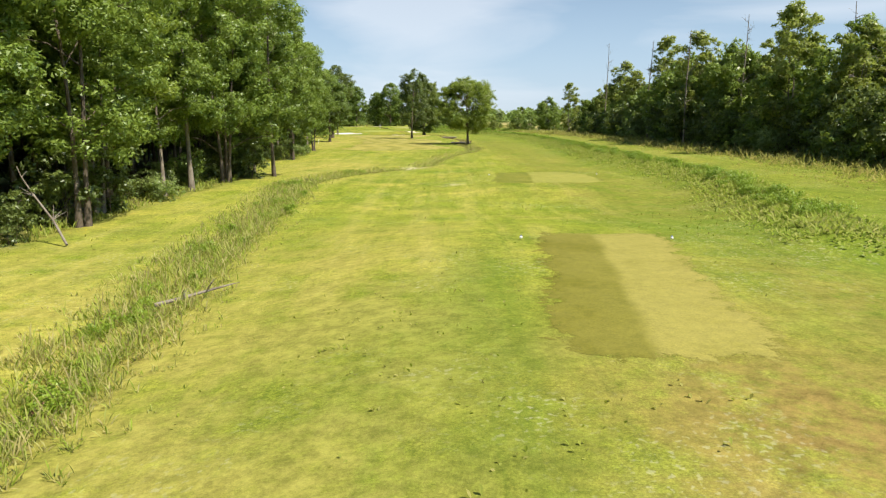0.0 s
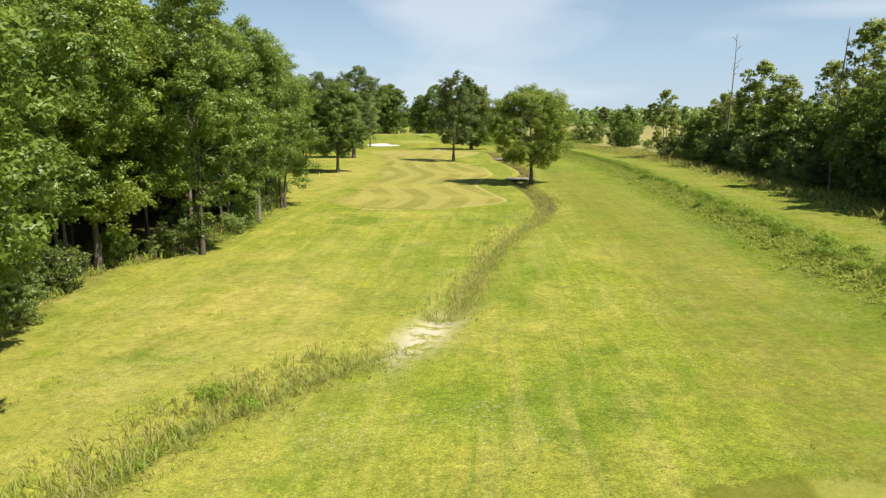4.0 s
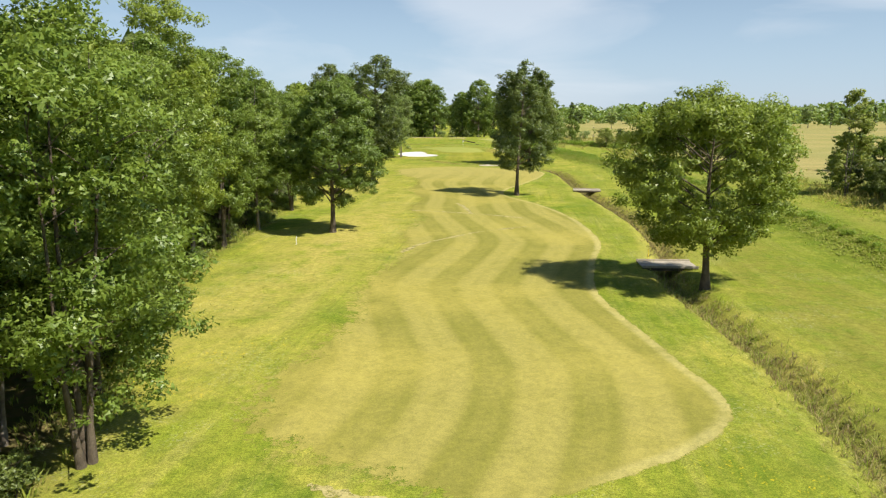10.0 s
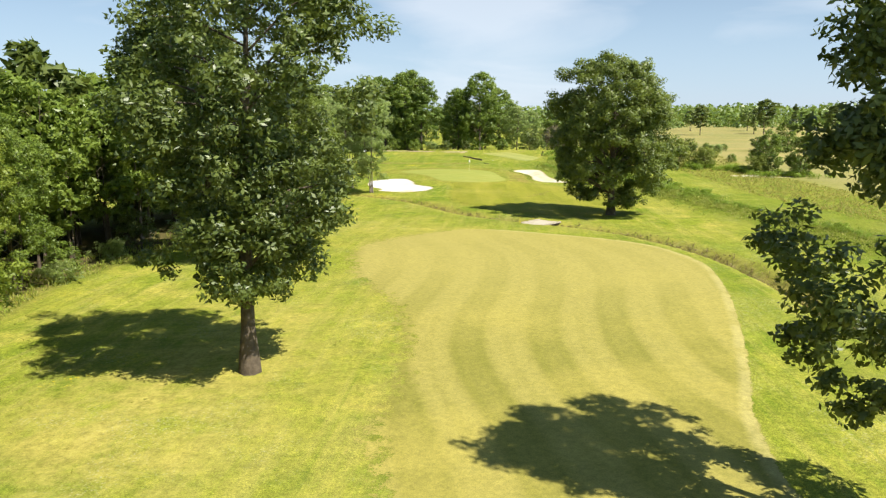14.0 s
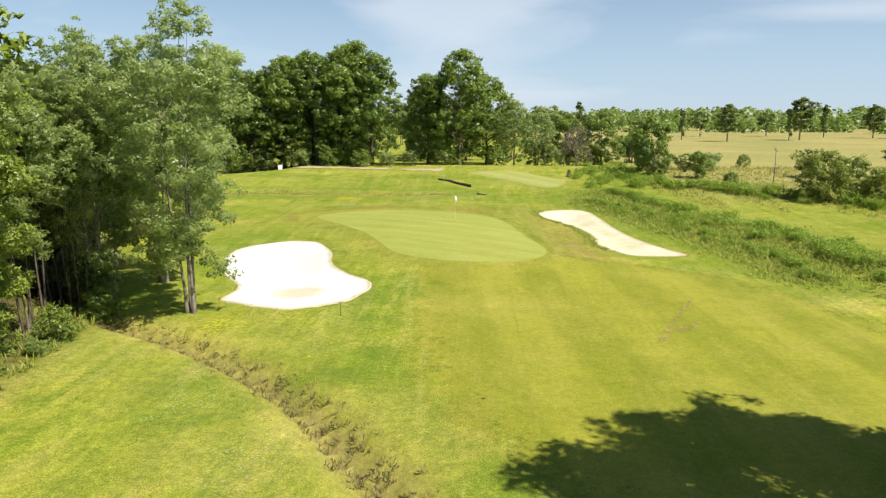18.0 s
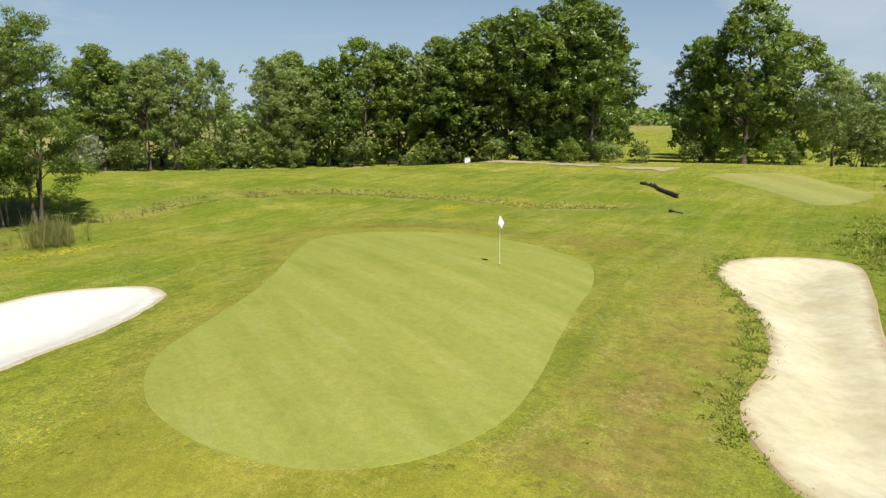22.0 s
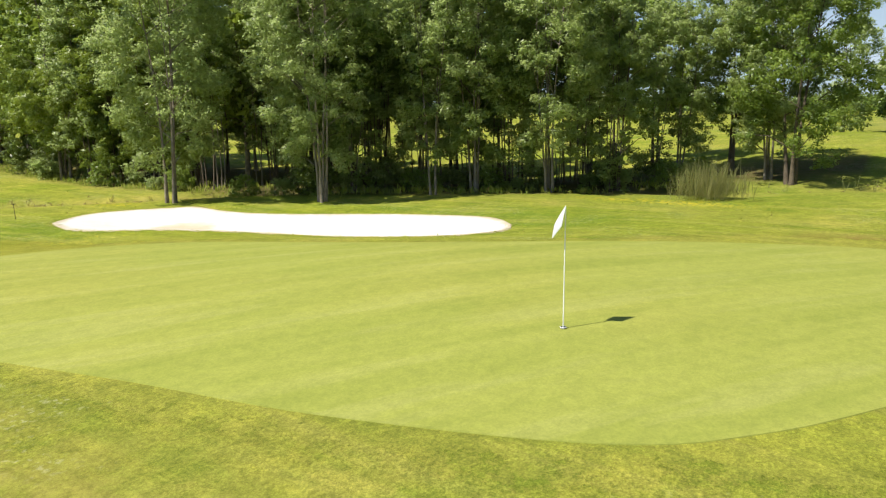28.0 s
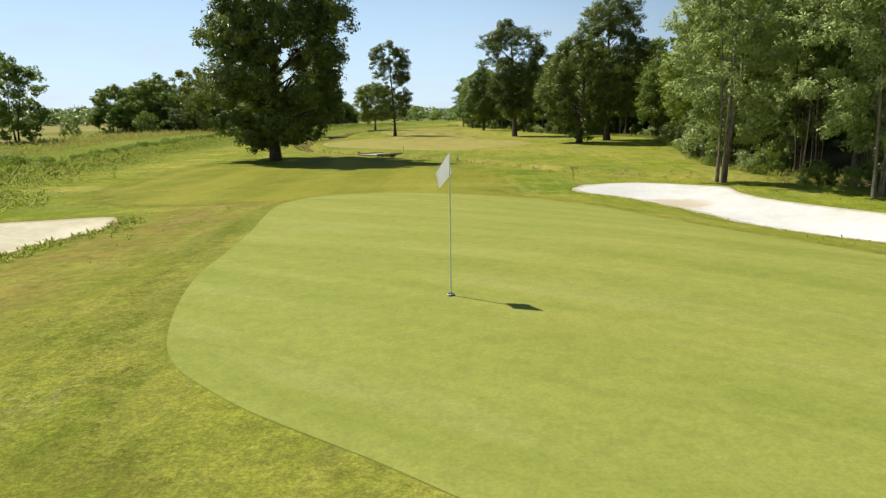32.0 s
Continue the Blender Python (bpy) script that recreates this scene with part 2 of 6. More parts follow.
def stripe_material(name, c_light, c_dark, dry, period, amount, strength=0.35, feather=1.0, wild=0.0, rim=0.0, grain=0.45, parched=None, crisp=0.5, loose=0.0, streak=0.0, even=0.0, seams=0.0):
    """Close-mown turf with mowing stripes that follow the uv lanes."""
    m, n, l, b = mat(name, 0.92, 0.05)
    p = place(n)
    uv = n.new("ShaderNodeUVMap")
    uv.uv_map = "lane"
    sep = n.new("ShaderNodeSeparateXYZ")
    l.new(uv.outputs[0], sep.inputs[0])
    wob = noise_node(n, l, 0.12, 3, p)
    u = arith(n, l, "ADD", sep.outputs[0], arith(n, l, "MULTIPLY", wob, 0.6))
    s = arith(n, l, "SINE", arith(n, l, "MULTIPLY", u, 2 * math.pi / period), 0.0)
    lane = remap(n, l, s, -crisp, crisp)
    soft = noise_node(n, l, 0.35, 4, p, 0.6)
    lane = arith(n, l, "MULTIPLY", lane, remap(n, l, soft, 0.2, 0.8, 0.5 + even * 0.5, 1.0))
    if seams:
        # thin seams between the passes of the mower
        fine = arith(n, l, "SINE", arith(n, l, "MULTIPLY", u, 6 * math.pi / period), 0.0)
        lane = arith(n, l, "ADD", arith(n, l, "MULTIPLY", lane, 1 - seams), arith(n, l, "MULTIPLY", remap(n, l, fine, 0.2, 0.9), seams))
    c = mixed(n, l, arith(n, l, "MULTIPLY", lane, amount), c_light, c_dark)
    d = noise_node(n, l, 0.11, 6, p, 0.6)
    c = mixed(n, l, remap(n, l, d, 0.42, 0.72, 0.0, dry), c, STRAW)
    d2 = noise_node(n, l, 0.9, 6, p, 0.7)
    c = mixed(n, l, remap(n, l, d2, 0.45, 0.75, 0.0, 0.35), c, c_dark)
    if parched:
        sy = n.new("ShaderNodeSeparateXYZ")
        l.new(p, sy.inputs[0])
        c = mixed(n, l, remap(n, l, sy.outputs[1], *parched[:2], 0.0, parched[2]), c, parched[3])
    if streak:
        # faint streaks left by the mower's rollers
        at = n.new("ShaderNodeSeparateXYZ")
        l.new(p, at.inputs[0])
        across = arith(n, l, "SUBTRACT", arith(n, l, "MULTIPLY", at.outputs[0], 0.085), arith(n, l, "MULTIPLY", at.outputs[1], 0.053))
        both = n.new("ShaderNodeCombineXYZ")
        l.new(arith(n, l, "MULTIPLY", sep.outputs[0], 0.9), both.inputs[0])
        l.new(across, both.inputs[1])
        t = noise_node(n, l, 1.0, 6, both.outputs[0], 0.65)
        c = mixed(n, l, remap(n, l, t, 0.50, 0.64, 0, streak), c, (0.335, 0.335, 0.105))
        c = mixed(n, l, remap(n, l, t, 0.36, 0.49, streak, 0), c, c_dark)
    if wild:
        rough_c, rough_g = grass_base(n, l, p, 0.07, 0.49, 0.74)
        c = mixed(n, l, wild, c, rough_c)
    if rim:
        inside = attribute(n, "inner")
        band = arith(n, l, "MULTIPLY", remap(n, l, inside, 0.05, 0.2), remap(n, l, inside, 0.4, 0.8, 1, 0))
        band = arith(n, l, "MULTIPLY", band, remap(n, l, sep.outputs[0], 3.5, 6.0))
        c = mixed(n, l, arith(n, l, "MULTIPLY", band, remap(n, l, noise_node(n, l, 0.5, 4, p, 0.6), 0.3, 0.55, 0.15, rim)), c, (0.46, 0.40, 0.17))
    g3 = noise_node(n, l, 4.0, 8, p, 0.8)
    c = mixed(n, l, grain, c, mixed(n, l, remap(n, l, g3, 0.35, 0.65), (0.38, 0.39, 0.38), (0.62, 0.61, 0.56)), "OVERLAY")
    g = noise_node(n, l, 22.0, 4, p, 0.75)
    c = mixed(n, l, grain, c, mixed(n, l, remap(n, l, g, 0.3, 0.7), (0.36, 0.37, 0.36), (0.66, 0.65, 0.6)), "OVERLAY")
    l.new(c, b.inputs["Base Color"])
    bumped(n, l, b, g, strength, 0.02)
    if feather > 0.2:
        # the mown turf thins out into the rough at its edge
        rag = arith(n, l, "MULTIPLY", arith(n, l, "SUBTRACT", noise_node(n, l, 1.3, 8, p, 0.85), 0.5), feather * 3.2)
        inside = attribute(n, "inner")
        if loose:
            # on the wood side the fairway has no clear edge
            inside = arith(n, l, "DIVIDE", inside, remap(n, l, sep.outputs[0], -2.0, 3.0, loose, 1.0))
        solid = remap(n, l, arith(n, l, "ADD", inside, rag), 0.48 * feather, 0.52 * feather)
        clear = n.new("ShaderNodeBsdfTransparent")
        mx = n.new("ShaderNodeMixShader")
        l.new(solid, mx.inputs[0])
        l.new(clear.outputs[0], mx.inputs[1])
        l.new(b.outputs[0], mx.inputs[2])
        l.new(mx.outputs[0], n["Material Output"].inputs[0])
    return m


def plain_material(name, c1, c2, scale, rough=0.85, bump=0.4, dist=0.02, spec=0.3, fine=6.0):
    m, n, l, b = mat(name, rough, spec)
    p = place(n)
    a = noise_node(n, l, scale, 6, p, 0.65)
    f = noise_node(n, l, scale * fine, 4, p, 0.7)
    c = mixed(n, l, remap(n, l, a, 0.3, 0.7), c1, c2)
    c = mixed(n, l, 0.4, c, mixed(n, l, remap(n, l, f, 0.3, 0.7), (0.38, 0.38, 0.38), (0.62, 0.62, 0.62)), "OVERLAY")
    l.new(c, b.inputs["Base Color"])
    if bump:
        bumped(n, l, b, f, bump, dist)
    return m


def leaf_material(name, c1, c2, c3, glow=0.35, rough=0.42, spec=0.5, thru=(0.25, 0.32, 0.03), share=0.35):
    m, n, l, b = mat(name, rough, spec)
    geo = n.new("ShaderNodeNewGeometry")
    r = geo.outputs["Random Per Island"]
    t = n.new("ShaderNodeTexNoise")
    t.inputs["Scale"].default_value = 0.45
    l.new(geo.outputs["Position"], t.inputs["Vector"])
    c = mixed(n, l, remap(n, l, r, 0.0, 1.0), c1, c2)
    c = mixed(n, l, remap(n, l, t.outputs["Fac"], 0.45, 0.7, 0, 0.6), c, c3)
    info = n.new("ShaderNodeObjectInfo")
    c = mixed(n, l, remap(n, l, info.outputs["Random"], 0, 1, 0, 0.35), c, c2)
    l.new(c, b.inputs["Base Color"])
    tr = n.new("ShaderNodeBsdfTranslucent")
    l.new(mixed(n, l, share, c, thru), tr.inputs[0])
    mx = n.new("ShaderNodeMixShader")
    mx.inputs[0].default_value = glow
    l.new(b.outputs[0], mx.inputs[1])
    l.new(tr.outputs[0], mx.inputs[2])
    l.new(mx.outputs[0], n["Material Output"].inputs[0])
    return m


def weed_material(name, tints):
    m, n, l, b = mat(name, 0.75, 0.2)
    geo = n.new("ShaderNodeNewGeometry")
    r = n.new("ShaderNodeValToRGB")
    while len(r.color_ramp.elements) < len(tints):
        r.color_ramp.elements.new(0.5)
    for k, c in enumerate(tints):
        r.color_ramp.elements[k].position = k / max(1, len(tints) - 1)
        r.color_ramp.elements[k].color = (*c, 1)
    l.new(geo.outputs["Random Per Island"], r.inputs[0])
    l.new(r.outputs[0], b.inputs["Base Color"])
    tr = n.new("ShaderNodeBsdfTranslucent")
    l.new(r.outputs[0], tr.inputs[0])
    mx = n.new("ShaderNodeMixShader")
    mx.inputs[0].default_value = 0.5
    l.new(b.outputs[0], mx.inputs[1])
    l.new(tr.outputs[0], mx.inputs[2])
    l.new(mx.outputs[0], n["Material Output"].inputs[0])
    return m


M_GROUND = ground_material()
M_FAIR = stripe_material("fairway_turf", (0.306, 0.270, 0.074), (0.186, 0.180, 0.034), 0.7, 3.7, 0.9, 0.35, 0.3, 0.0, 0.5, 0.6, (185, 210, 0.75, (0.33, 0.285, 0.085)), crisp=0.6, loose=9.0, even=0.3, seams=0.13)
M_APP = stripe_material("approach_turf", (0.242, 0.230, 0.028), (0.160, 0.168, 0.015), 0.4, 5.6, 1.0, 0.35, 3.6, 0.35)
M_GREEN = stripe_material("putting_turf", (0.276, 0.294, 0.064), (0.200, 0.234, 0.042), 0.2, 2.6, 0.32, 0.12, 0.12, 0.0, 0.0, 0.35, streak=0.42)
M_COLLAR = stripe_material("collar_turf", (0.198, 0.188, 0.038), (0.152, 0.148, 0.026), 0.45, 3.0, 0.25, 0.35, 1.6, 0.6)
M_TEE = stripe_material("tee_turf", (0.262, 0.250, 0.060), (0.092, 0.102, 0.010), 0.22, 5.0, 1.0, 0.35, 0.9, 0.2, crisp=0.15)
M_TEE_DRY = stripe_material("dry_tee_turf", (0.286, 0.248, 0.066), (0.120, 0.112, 0.014), 0.15, 5.0, 1.0, 0.35, 1.0, 0.1, crisp=0.2)
M_TEE2 = stripe_material("far_tee_turf", (0.300, 0.310, 0.095), (0.205, 0.222, 0.050), 0.3, 4.0, 0.5, 0.3, 0.35)
M_SAND = plain_material("pale_sand", (0.67, 0.665, 0.615), (0.61, 0.585, 0.51), 0.25, 0.95, 0.35, 0.02)
nodes, links = M_SAND.node_tree.nodes, M_SAND.node_tree.links
spot = nodes.new("ShaderNodeVectorMath")
spot.operation = "DISTANCE"
spot.inputs[1].default_value = (-32.7, 266.4, -0.8)
links.new(place(nodes), spot.inputs[0])
damp = remap(nodes, links, arith(nodes, links, "ADD", spot.outputs["Value"], noise_node(nodes, links, 1.5, 4, place(nodes))), 1.5, 2.6, 0.75, 0.0)
socket = nodes["Principled BSDF"].inputs["Base Color"]
links.new(mixed(nodes, links, damp, socket.links[0].from_socket, (0.50, 0.40, 0.25)), socket)
def sandy_rim(m, tint, most):
    """Thin stained edge where the sand meets the grass."""
    n, l = m.node_tree.nodes, m.node_tree.links
    soil = arith(n, l, "ADD", attribute(n, "inner"), arith(n, l, "MULTIPLY", noise_node(n, l, 1.1, 6, place(n), 0.7), 0.9))
    base = n["Principled BSDF"].inputs["Base Color"]
    l.new(mixed(n, l, remap(n, l, soil, 0.45, 0.9, most, 0.0), base.links[0].from_socket, tint), base)


M_SAND2 = plain_material("warm_sand", (0.61, 0.560, 0.390), (0.50, 0.440, 0.265), 0.3, 0.95, 0.35, 0.02)
sandy_rim(M_SAND, (0.40, 0.31, 0.17), 0.75)
sandy_rim(M_SAND2, (0.36, 0.27, 0.15), 0.8)
M_TRACK = plain_material("worn_turf", (0.42, 0.358, 0.145), (0.36, 0.31, 0.105), 1.6, 0.95, 0.5, 0.03)
M_SCUFF = plain_material("tan_scuffed_turf", (0.34, 0.255, 0.075), (0.28, 0.22, 0.055), 1.6, 0.95, 0.4, 0.02)
for worn, gap in ((M_TRACK, 0.38), (M_SCUFF, 0.44)):
    nodes, links = worn.node_tree.nodes, worn.node_tree.links
    thin_out = nodes.new("ShaderNodeMixShader")
    links.new(remap(nodes, links, noise_node(nodes, links, 2.2, 8, place(nodes), 0.85), gap, gap + 0.16), thin_out.inputs[0])
    links.new(nodes.new("ShaderNodeBsdfTransparent").outputs[0], thin_out.inputs[1])
    links.new(nodes["Principled BSDF"].outputs[0], thin_out.inputs[2])
    links.new(thin_out.outputs[0], nodes["Material Output"].inputs[0])
M_LEAF = leaf_material("leaves_fresh", (0.168, 0.246, 0.034), (0.262, 0.338, 0.056), (0.112, 0.182, 0.022), 0.42)
M_LEAF2 = leaf_material("leaves_dark", (0.106, 0.146, 0.030), (0.174, 0.212, 0.046), (0.076, 0.116, 0.022), 0.32)
M_LEAF5 = leaf_material("leaves_oak", (0.138, 0.186, 0.032), (0.215, 0.258, 0.048), (0.100, 0.150, 0.022), 0.36)
M_LEAF3 = leaf_material("leaves_grey_green", (0.225, 0.290, 0.062), (0.345, 0.405, 0.110), (0.175, 0.240, 0.045), 0.62, 0.40, 0.7, (0.50, 0.60, 0.24), 0.65)
M_LEAF4 = leaf_material("leaves_bright", (0.215, 0.290, 0.034), (0.305, 0.360, 0.050), (0.162, 0.240, 0.024), 0.40)
M_LEAF6 = leaf_material("leaves_yellowish", (0.270, 0.315, 0.055), (0.370, 0.400, 0.085), (0.220, 0.270, 0.042), 0.5)
M_LEAF7 = leaf_material("leaves_deep_green", (0.128, 0.196, 0.030), (0.205, 0.278, 0.046), (0.092, 0.152, 0.020), 0.36)
M_BRAMBLE = leaf_material("bramble_leaves", (0.245, 0.365, 0.030), (0.350, 0.450, 0.050), (0.190, 0.310, 0.022), 0.45)
M_BLOSSOM = leaf_material("blossom_leaves", (0.22, 0.25, 0.08), (0.62, 0.62, 0.48), (0.24, 0.27, 0.10), 0.4)
M_BARK = plain_material("grey_bark", (0.16, 0.125, 0.085), (0.085, 0.065, 0.045), 3.0, 0.95, 0.9, 0.05)
M_BARKL = plain_material("pale_bark", (0.27, 0.23, 0.175), (0.15, 0.12, 0.085), 2.5, 0.95, 0.7, 0.04)
M_WEED = weed_material("ditch_weeds", [(0.17, 0.20, 0.035), (0.26, 0.24, 0.07), (0.30, 0.23, 0.10), (0.42, 0.34, 0.17), (0.20, 0.16, 0.07)])
M_SOFTW = weed_material("bank_side_weeds", [(0.29, 0.38, 0.04), (0.38, 0.44, 0.07), (0.50, 0.46, 0.16), (0.26, 0.36, 0.03), (0.44, 0.36, 0.15), (0.54, 0.48, 0.20)])
M_DRYW = weed_material("wild_field_weeds", [(0.30, 0.34, 0.05), (0.40, 0.38, 0.09), (0.46, 0.39, 0.13), (0.24, 0.31, 0.04), (0.44, 0.36, 0.12), (0.50, 0.44, 0.10)])
M_LUSHW = weed_material("lush_weeds", [(0.30, 0.38, 0.05), (0.38, 0.42, 0.08), (0.48, 0.46, 0.14), (0.28, 0.37, 0.04), (0.40, 0.42, 0.07)])
M_TUFT = weed_material("rough_tufts", [(0.29, 0.34, 0.035), (0.36, 0.37, 0.06), (0.44, 0.40, 0.12), (0.25, 0.32, 0.025)])
M_REED = weed_material("reeds", [(0.258, 0.267, 0.083), (0.350, 0.331, 0.129), (0.184, 0.212, 0.055)])
M_WOODP = plain_material("weathered_planks", (0.44, 0.38, 0.29), (0.31, 0.27, 0.20), 2.0, 0.85, 0.5, 0.01)
M_DECK = plain_material("pale_deck_boards", (0.50, 0.44, 0.32), (0.42, 0.365, 0.26), 1.2, 0.9, 0.3, 0.006)
M_DARKW = plain_material("dark_timber", (0.10, 0.075, 0.05), (0.05, 0.04, 0.03), 3.0, 0.9, 0.6, 0.02)
M_WHITE = plain_material("white_paint", (0.82, 0.82, 0.80), (0.74, 0.74, 0.72), 3.0, 0.5, 0.0)
M_CLOTH = plain_material("white_cloth", (0.85, 0.85, 0.86), (0.76, 0.76, 0.78), 4.0, 0.8, 0.2, 0.005)
nodes, links = M_CLOTH.node_tree.nodes, M_CLOTH.node_tree.links
shine = nodes.new("ShaderNodeBsdfTranslucent")
shine.inputs[0].default_value = (0.85, 0.85, 0.86, 1)
cloth_mix = nodes.new("ShaderNodeMixShader")
cloth_mix.inputs[0].default_value = 0.5
links.new(nodes["Principled BSDF"].outputs[0], cloth_mix.inputs[1])
links.new(shine.outputs[0], cloth_mix.inputs[2])
links.new(cloth_mix.outputs[0], nodes["Material Output"].inputs[0])
M_YELLOW = plain_material("yellow_paint", (0.75, 0.55, 0.04), (0.62, 0.44, 0.03), 4.0, 0.6, 0.0)
M_BLUE = plain_material("blue_paint", (0.05, 0.10, 0.40), (0.04, 0.08, 0.30), 4.0, 0.5, 0.0)
M_BLACK = plain_material("hole_shade", (0.02, 0.02, 0.02), (0.03, 0.03, 0.025), 4.0, 0.9, 0.0)


# ---------------------------------------------------------------- plan
def loop(points, n=8, closed=True):
    """A smooth curve through the corners of a plan outline."""
    p = np.array(points, float)
    k = len(p)
    out = []
    for i in range(k if closed else k - 1):
        if closed:
            a, b, c, d = p[(i - 1) % k], p[i], p[(i + 1) % k], p[(i + 2) % k]
        else:
            a, b, c, d = p[max(i - 1, 0)], p[i], p[i + 1], p[min(i + 2, k - 1)]
        for s in range(n):
            t = s / n
            out.append(0.5 * (2 * b + (c - a) * t + (2 * a - 5 * b + 4 * c - d) * t * t + (3 * b - a - 3 * c + d) * t**3))
    if not closed:
        out.append(p[-1])
    return np.array(out)


def far_from(x, y, line, closed=False):
    """Distance of points to a polyline."""
    best = np.full(x.shape, 1e9)
    q = np.vstack([line, line[:1]]) if closed else line
    for (ax, ay), (bx, by) in zip(q[:-1], q[1:]):
        dx, dy = bx - ax, by - ay
        t = np.clip(((x - ax) * dx + (y - ay) * dy) / (dx * dx + dy * dy + 1e-9), 0, 1)
        best = np.minimum(best, (x - ax - t * dx) ** 2 + (y - ay - t * dy) ** 2)
    return np.sqrt(best)


def within(x, y, line):
    inside = np.zeros(x.shape, bool)
    q = np.vstack([line, line[:1]])
    for (ax, ay), (bx, by) in zip(q[:-1], q[1:]):
        if ay != by:
            inside ^= ((ay > y) != (by > y)) & (x < (bx - ax) * (y - ay) / (by - ay) + ax)
    return inside


def near_box(x, y, line, pad):
    return (x > line[:, 0].min() - pad) & (x < line[:, 0].max() + pad) & (y > line[:, 1].min() - pad) & (y < line[:, 1].max() + pad)


def depth_in(x, y, line, pad=6.0):
    """Signed distance to an outline, positive inside; far outside just -pad."""
    out = np.full(x.shape, -pad)
    k = near_box(x, y, line, pad)
    if k.any():
        d = far_from(x[k], y[k], line, True)
        out[k] = np.where(within(x[k], y[k], line), d, -np.minimum(d, pad))
    return out


def step(a, b, v):
    u = np.clip((v - a) / (b - a), 0, 1)
    return u * u * (3 - 2 * u)


GREEN_LINE = loop([(-36.3, 290.8), (-37.4, 294), (-35.6, 296.6), (-30, 297.4), (-25.6, 295.8), (-23.4, 294.4), (-21.6, 293.1), (-20.3, 291.5), (-19.1, 288), (-18.5, 284.5), (-17.9, 281.4), (-17.2, 278.2), (-16.85, 275.3), (-17.5, 272.9), (-19.2, 271.5), (-21.5, 271.25), (-23.6, 271.7), (-25.3, 272.5), (-27, 273.9), (-28.1, 275.5), (-29.2, 278.2), (-30.5, 281.4), (-32.3, 284.5)])
BUNKER_A = loop([(-40.0, 274.0), (-40.3, 277.9), (-39.2, 279.9), (-36.9, 281.2), (-34.7, 280.5), (-33.5, 278.6), (-32.6, 276.4), (-31.85, 272.7), (-30.1, 269.2), (-28.5, 267.2), (-28.2, 265.5), (-28.6, 263.7), (-29.3, 262.35), (-31.5, 261.1), (-33.4, 261.4), (-35.2, 262.4), (-36.2, 263.1), (-36.1, 265.3), (-36.7, 267.4), (-38.8, 270.8)])
BUNKER_B = loop([(-15.5, 294), (-15.4, 297.5), (-13.1, 300.1), (-10.3, 299.8), (-9.6, 294), (-9.4, 287.5), (-8.6, 282.5), (-7.4, 278.9), (-6.5, 276.8), (-8.4, 276), (-10.5, 275.7), (-11.6, 276.9), (-12.5, 279.3), (-12.3, 282.5), (-12.6, 286), (-14.0, 290.2)])
FAIRWAY = loop([(-16.2, 108), (-14.5, 103.5), (-11, 101.6), (-7, 101), (-4, 102), (0, 105), (2, 108.5), (1, 114), (-1, 124), (-0.5, 132), (0.7, 141), (-0.5, 153), (-3.5, 164), (-7.8, 174), (-7.8, 180.5), (-6.2, 186.5), (-4.1, 195), (-2.6, 203), (-2.3, 210), (-5, 217.5), (-12, 222.5), (-20, 225.5), (-26, 222), (-30, 215), (-28.5, 204), (-24.6, 196), (-22.4, 187), (-22.3, 178), (-19.2, 169), (-19.3, 160), (-16.6, 152), (-17.1, 143), (-15.2, 135), (-16.2, 126), (-15.3, 117)])
COLLAR = loop([(-39.5, 290.5), (-41.0, 296), (-36.5, 299.6), (-29, 300), (-24, 297.8), (-20.4, 294.8), (-18.0, 290), (-16.9, 284), (-15.8, 277), (-16, 272.2), (-18.5, 270), (-21.5, 269.4), (-25.2, 270.2), (-28.6, 273.2), (-30.5, 278.2), (-32.6, 282.6), (-36, 286.3)])
APPROACH = loop([(-22, 244), (-16, 238), (-9, 234), (-3, 236), (0, 243), (0.5, 252), (-1.5, 262), (-4.5, 270), (-9, 273.5), (-14, 275), (-20, 275.5), (-26, 275), (-27, 268), (-26.5, 260), (-25.5, 251)])
TEE_A = loop([(1.5, 10.6), (2.0, 15), (2.9, 22.7), (5, 23.1), (7.5, 22.8), (7.4, 21), (6.4, 15.5), (5.9, 10.4), (3.6, 9.6)], 5)
TEE_B = loop([(3.5, 46), (3.8, 51), (4.2, 55.2), (7, 56.2), (10, 55.6), (11.2, 53), (11.4, 48), (10.8, 45.6), (7, 45.2)], 5)
SAND_SPOT = loop([(24.5, 292.8), (27, 290.6), (31, 289.2), (34.5, 290), (35.5, 292.5), (31.5, 294), (27, 294.6)], 5)
TEE_C = loop([(-23, 333), (-19.5, 336), (-16, 336.5), (-12.5, 330), (-9.2, 323), (-12.5, 317.5), (-16.5, 323)], 5)
DITCH = loop([(-7, -6), (-6.5, 8), (-7, 16), (-8, 26), (-9, 38), (-10, 49), (-8.3, 57), (-5.3, 62.5), (-3, 65.5), (-1.6, 69), (-1, 74), (0, 81), (1.5, 89), (4, 97), (5.2, 105), (5, 115), (4, 124), (3.8, 130), (5, 138), (5.3, 150), (4, 167), (2.7, 179), (1.6, 192), (1, 203), (-0.5, 213), (-4, 222), (-8, 227), (-12.5, 230.8), (-16, 233.5), (-21, 238), (-25, 244), (-29, 250), (-35, 255.6), (-41, 259.5), (-47, 265), (-51, 273), (-54, 283), (-56, 293), (-55, 304), (-48, 311.5), (-39, 312.5), (-31, 311), (-25.5, 313.5)], 6, False)
BUNKER_BANK = loop([(-1.2, 268), (-2.0, 280), (-4.6, 291), (-6.6, 299), (-9.5, 306)], 6, False)
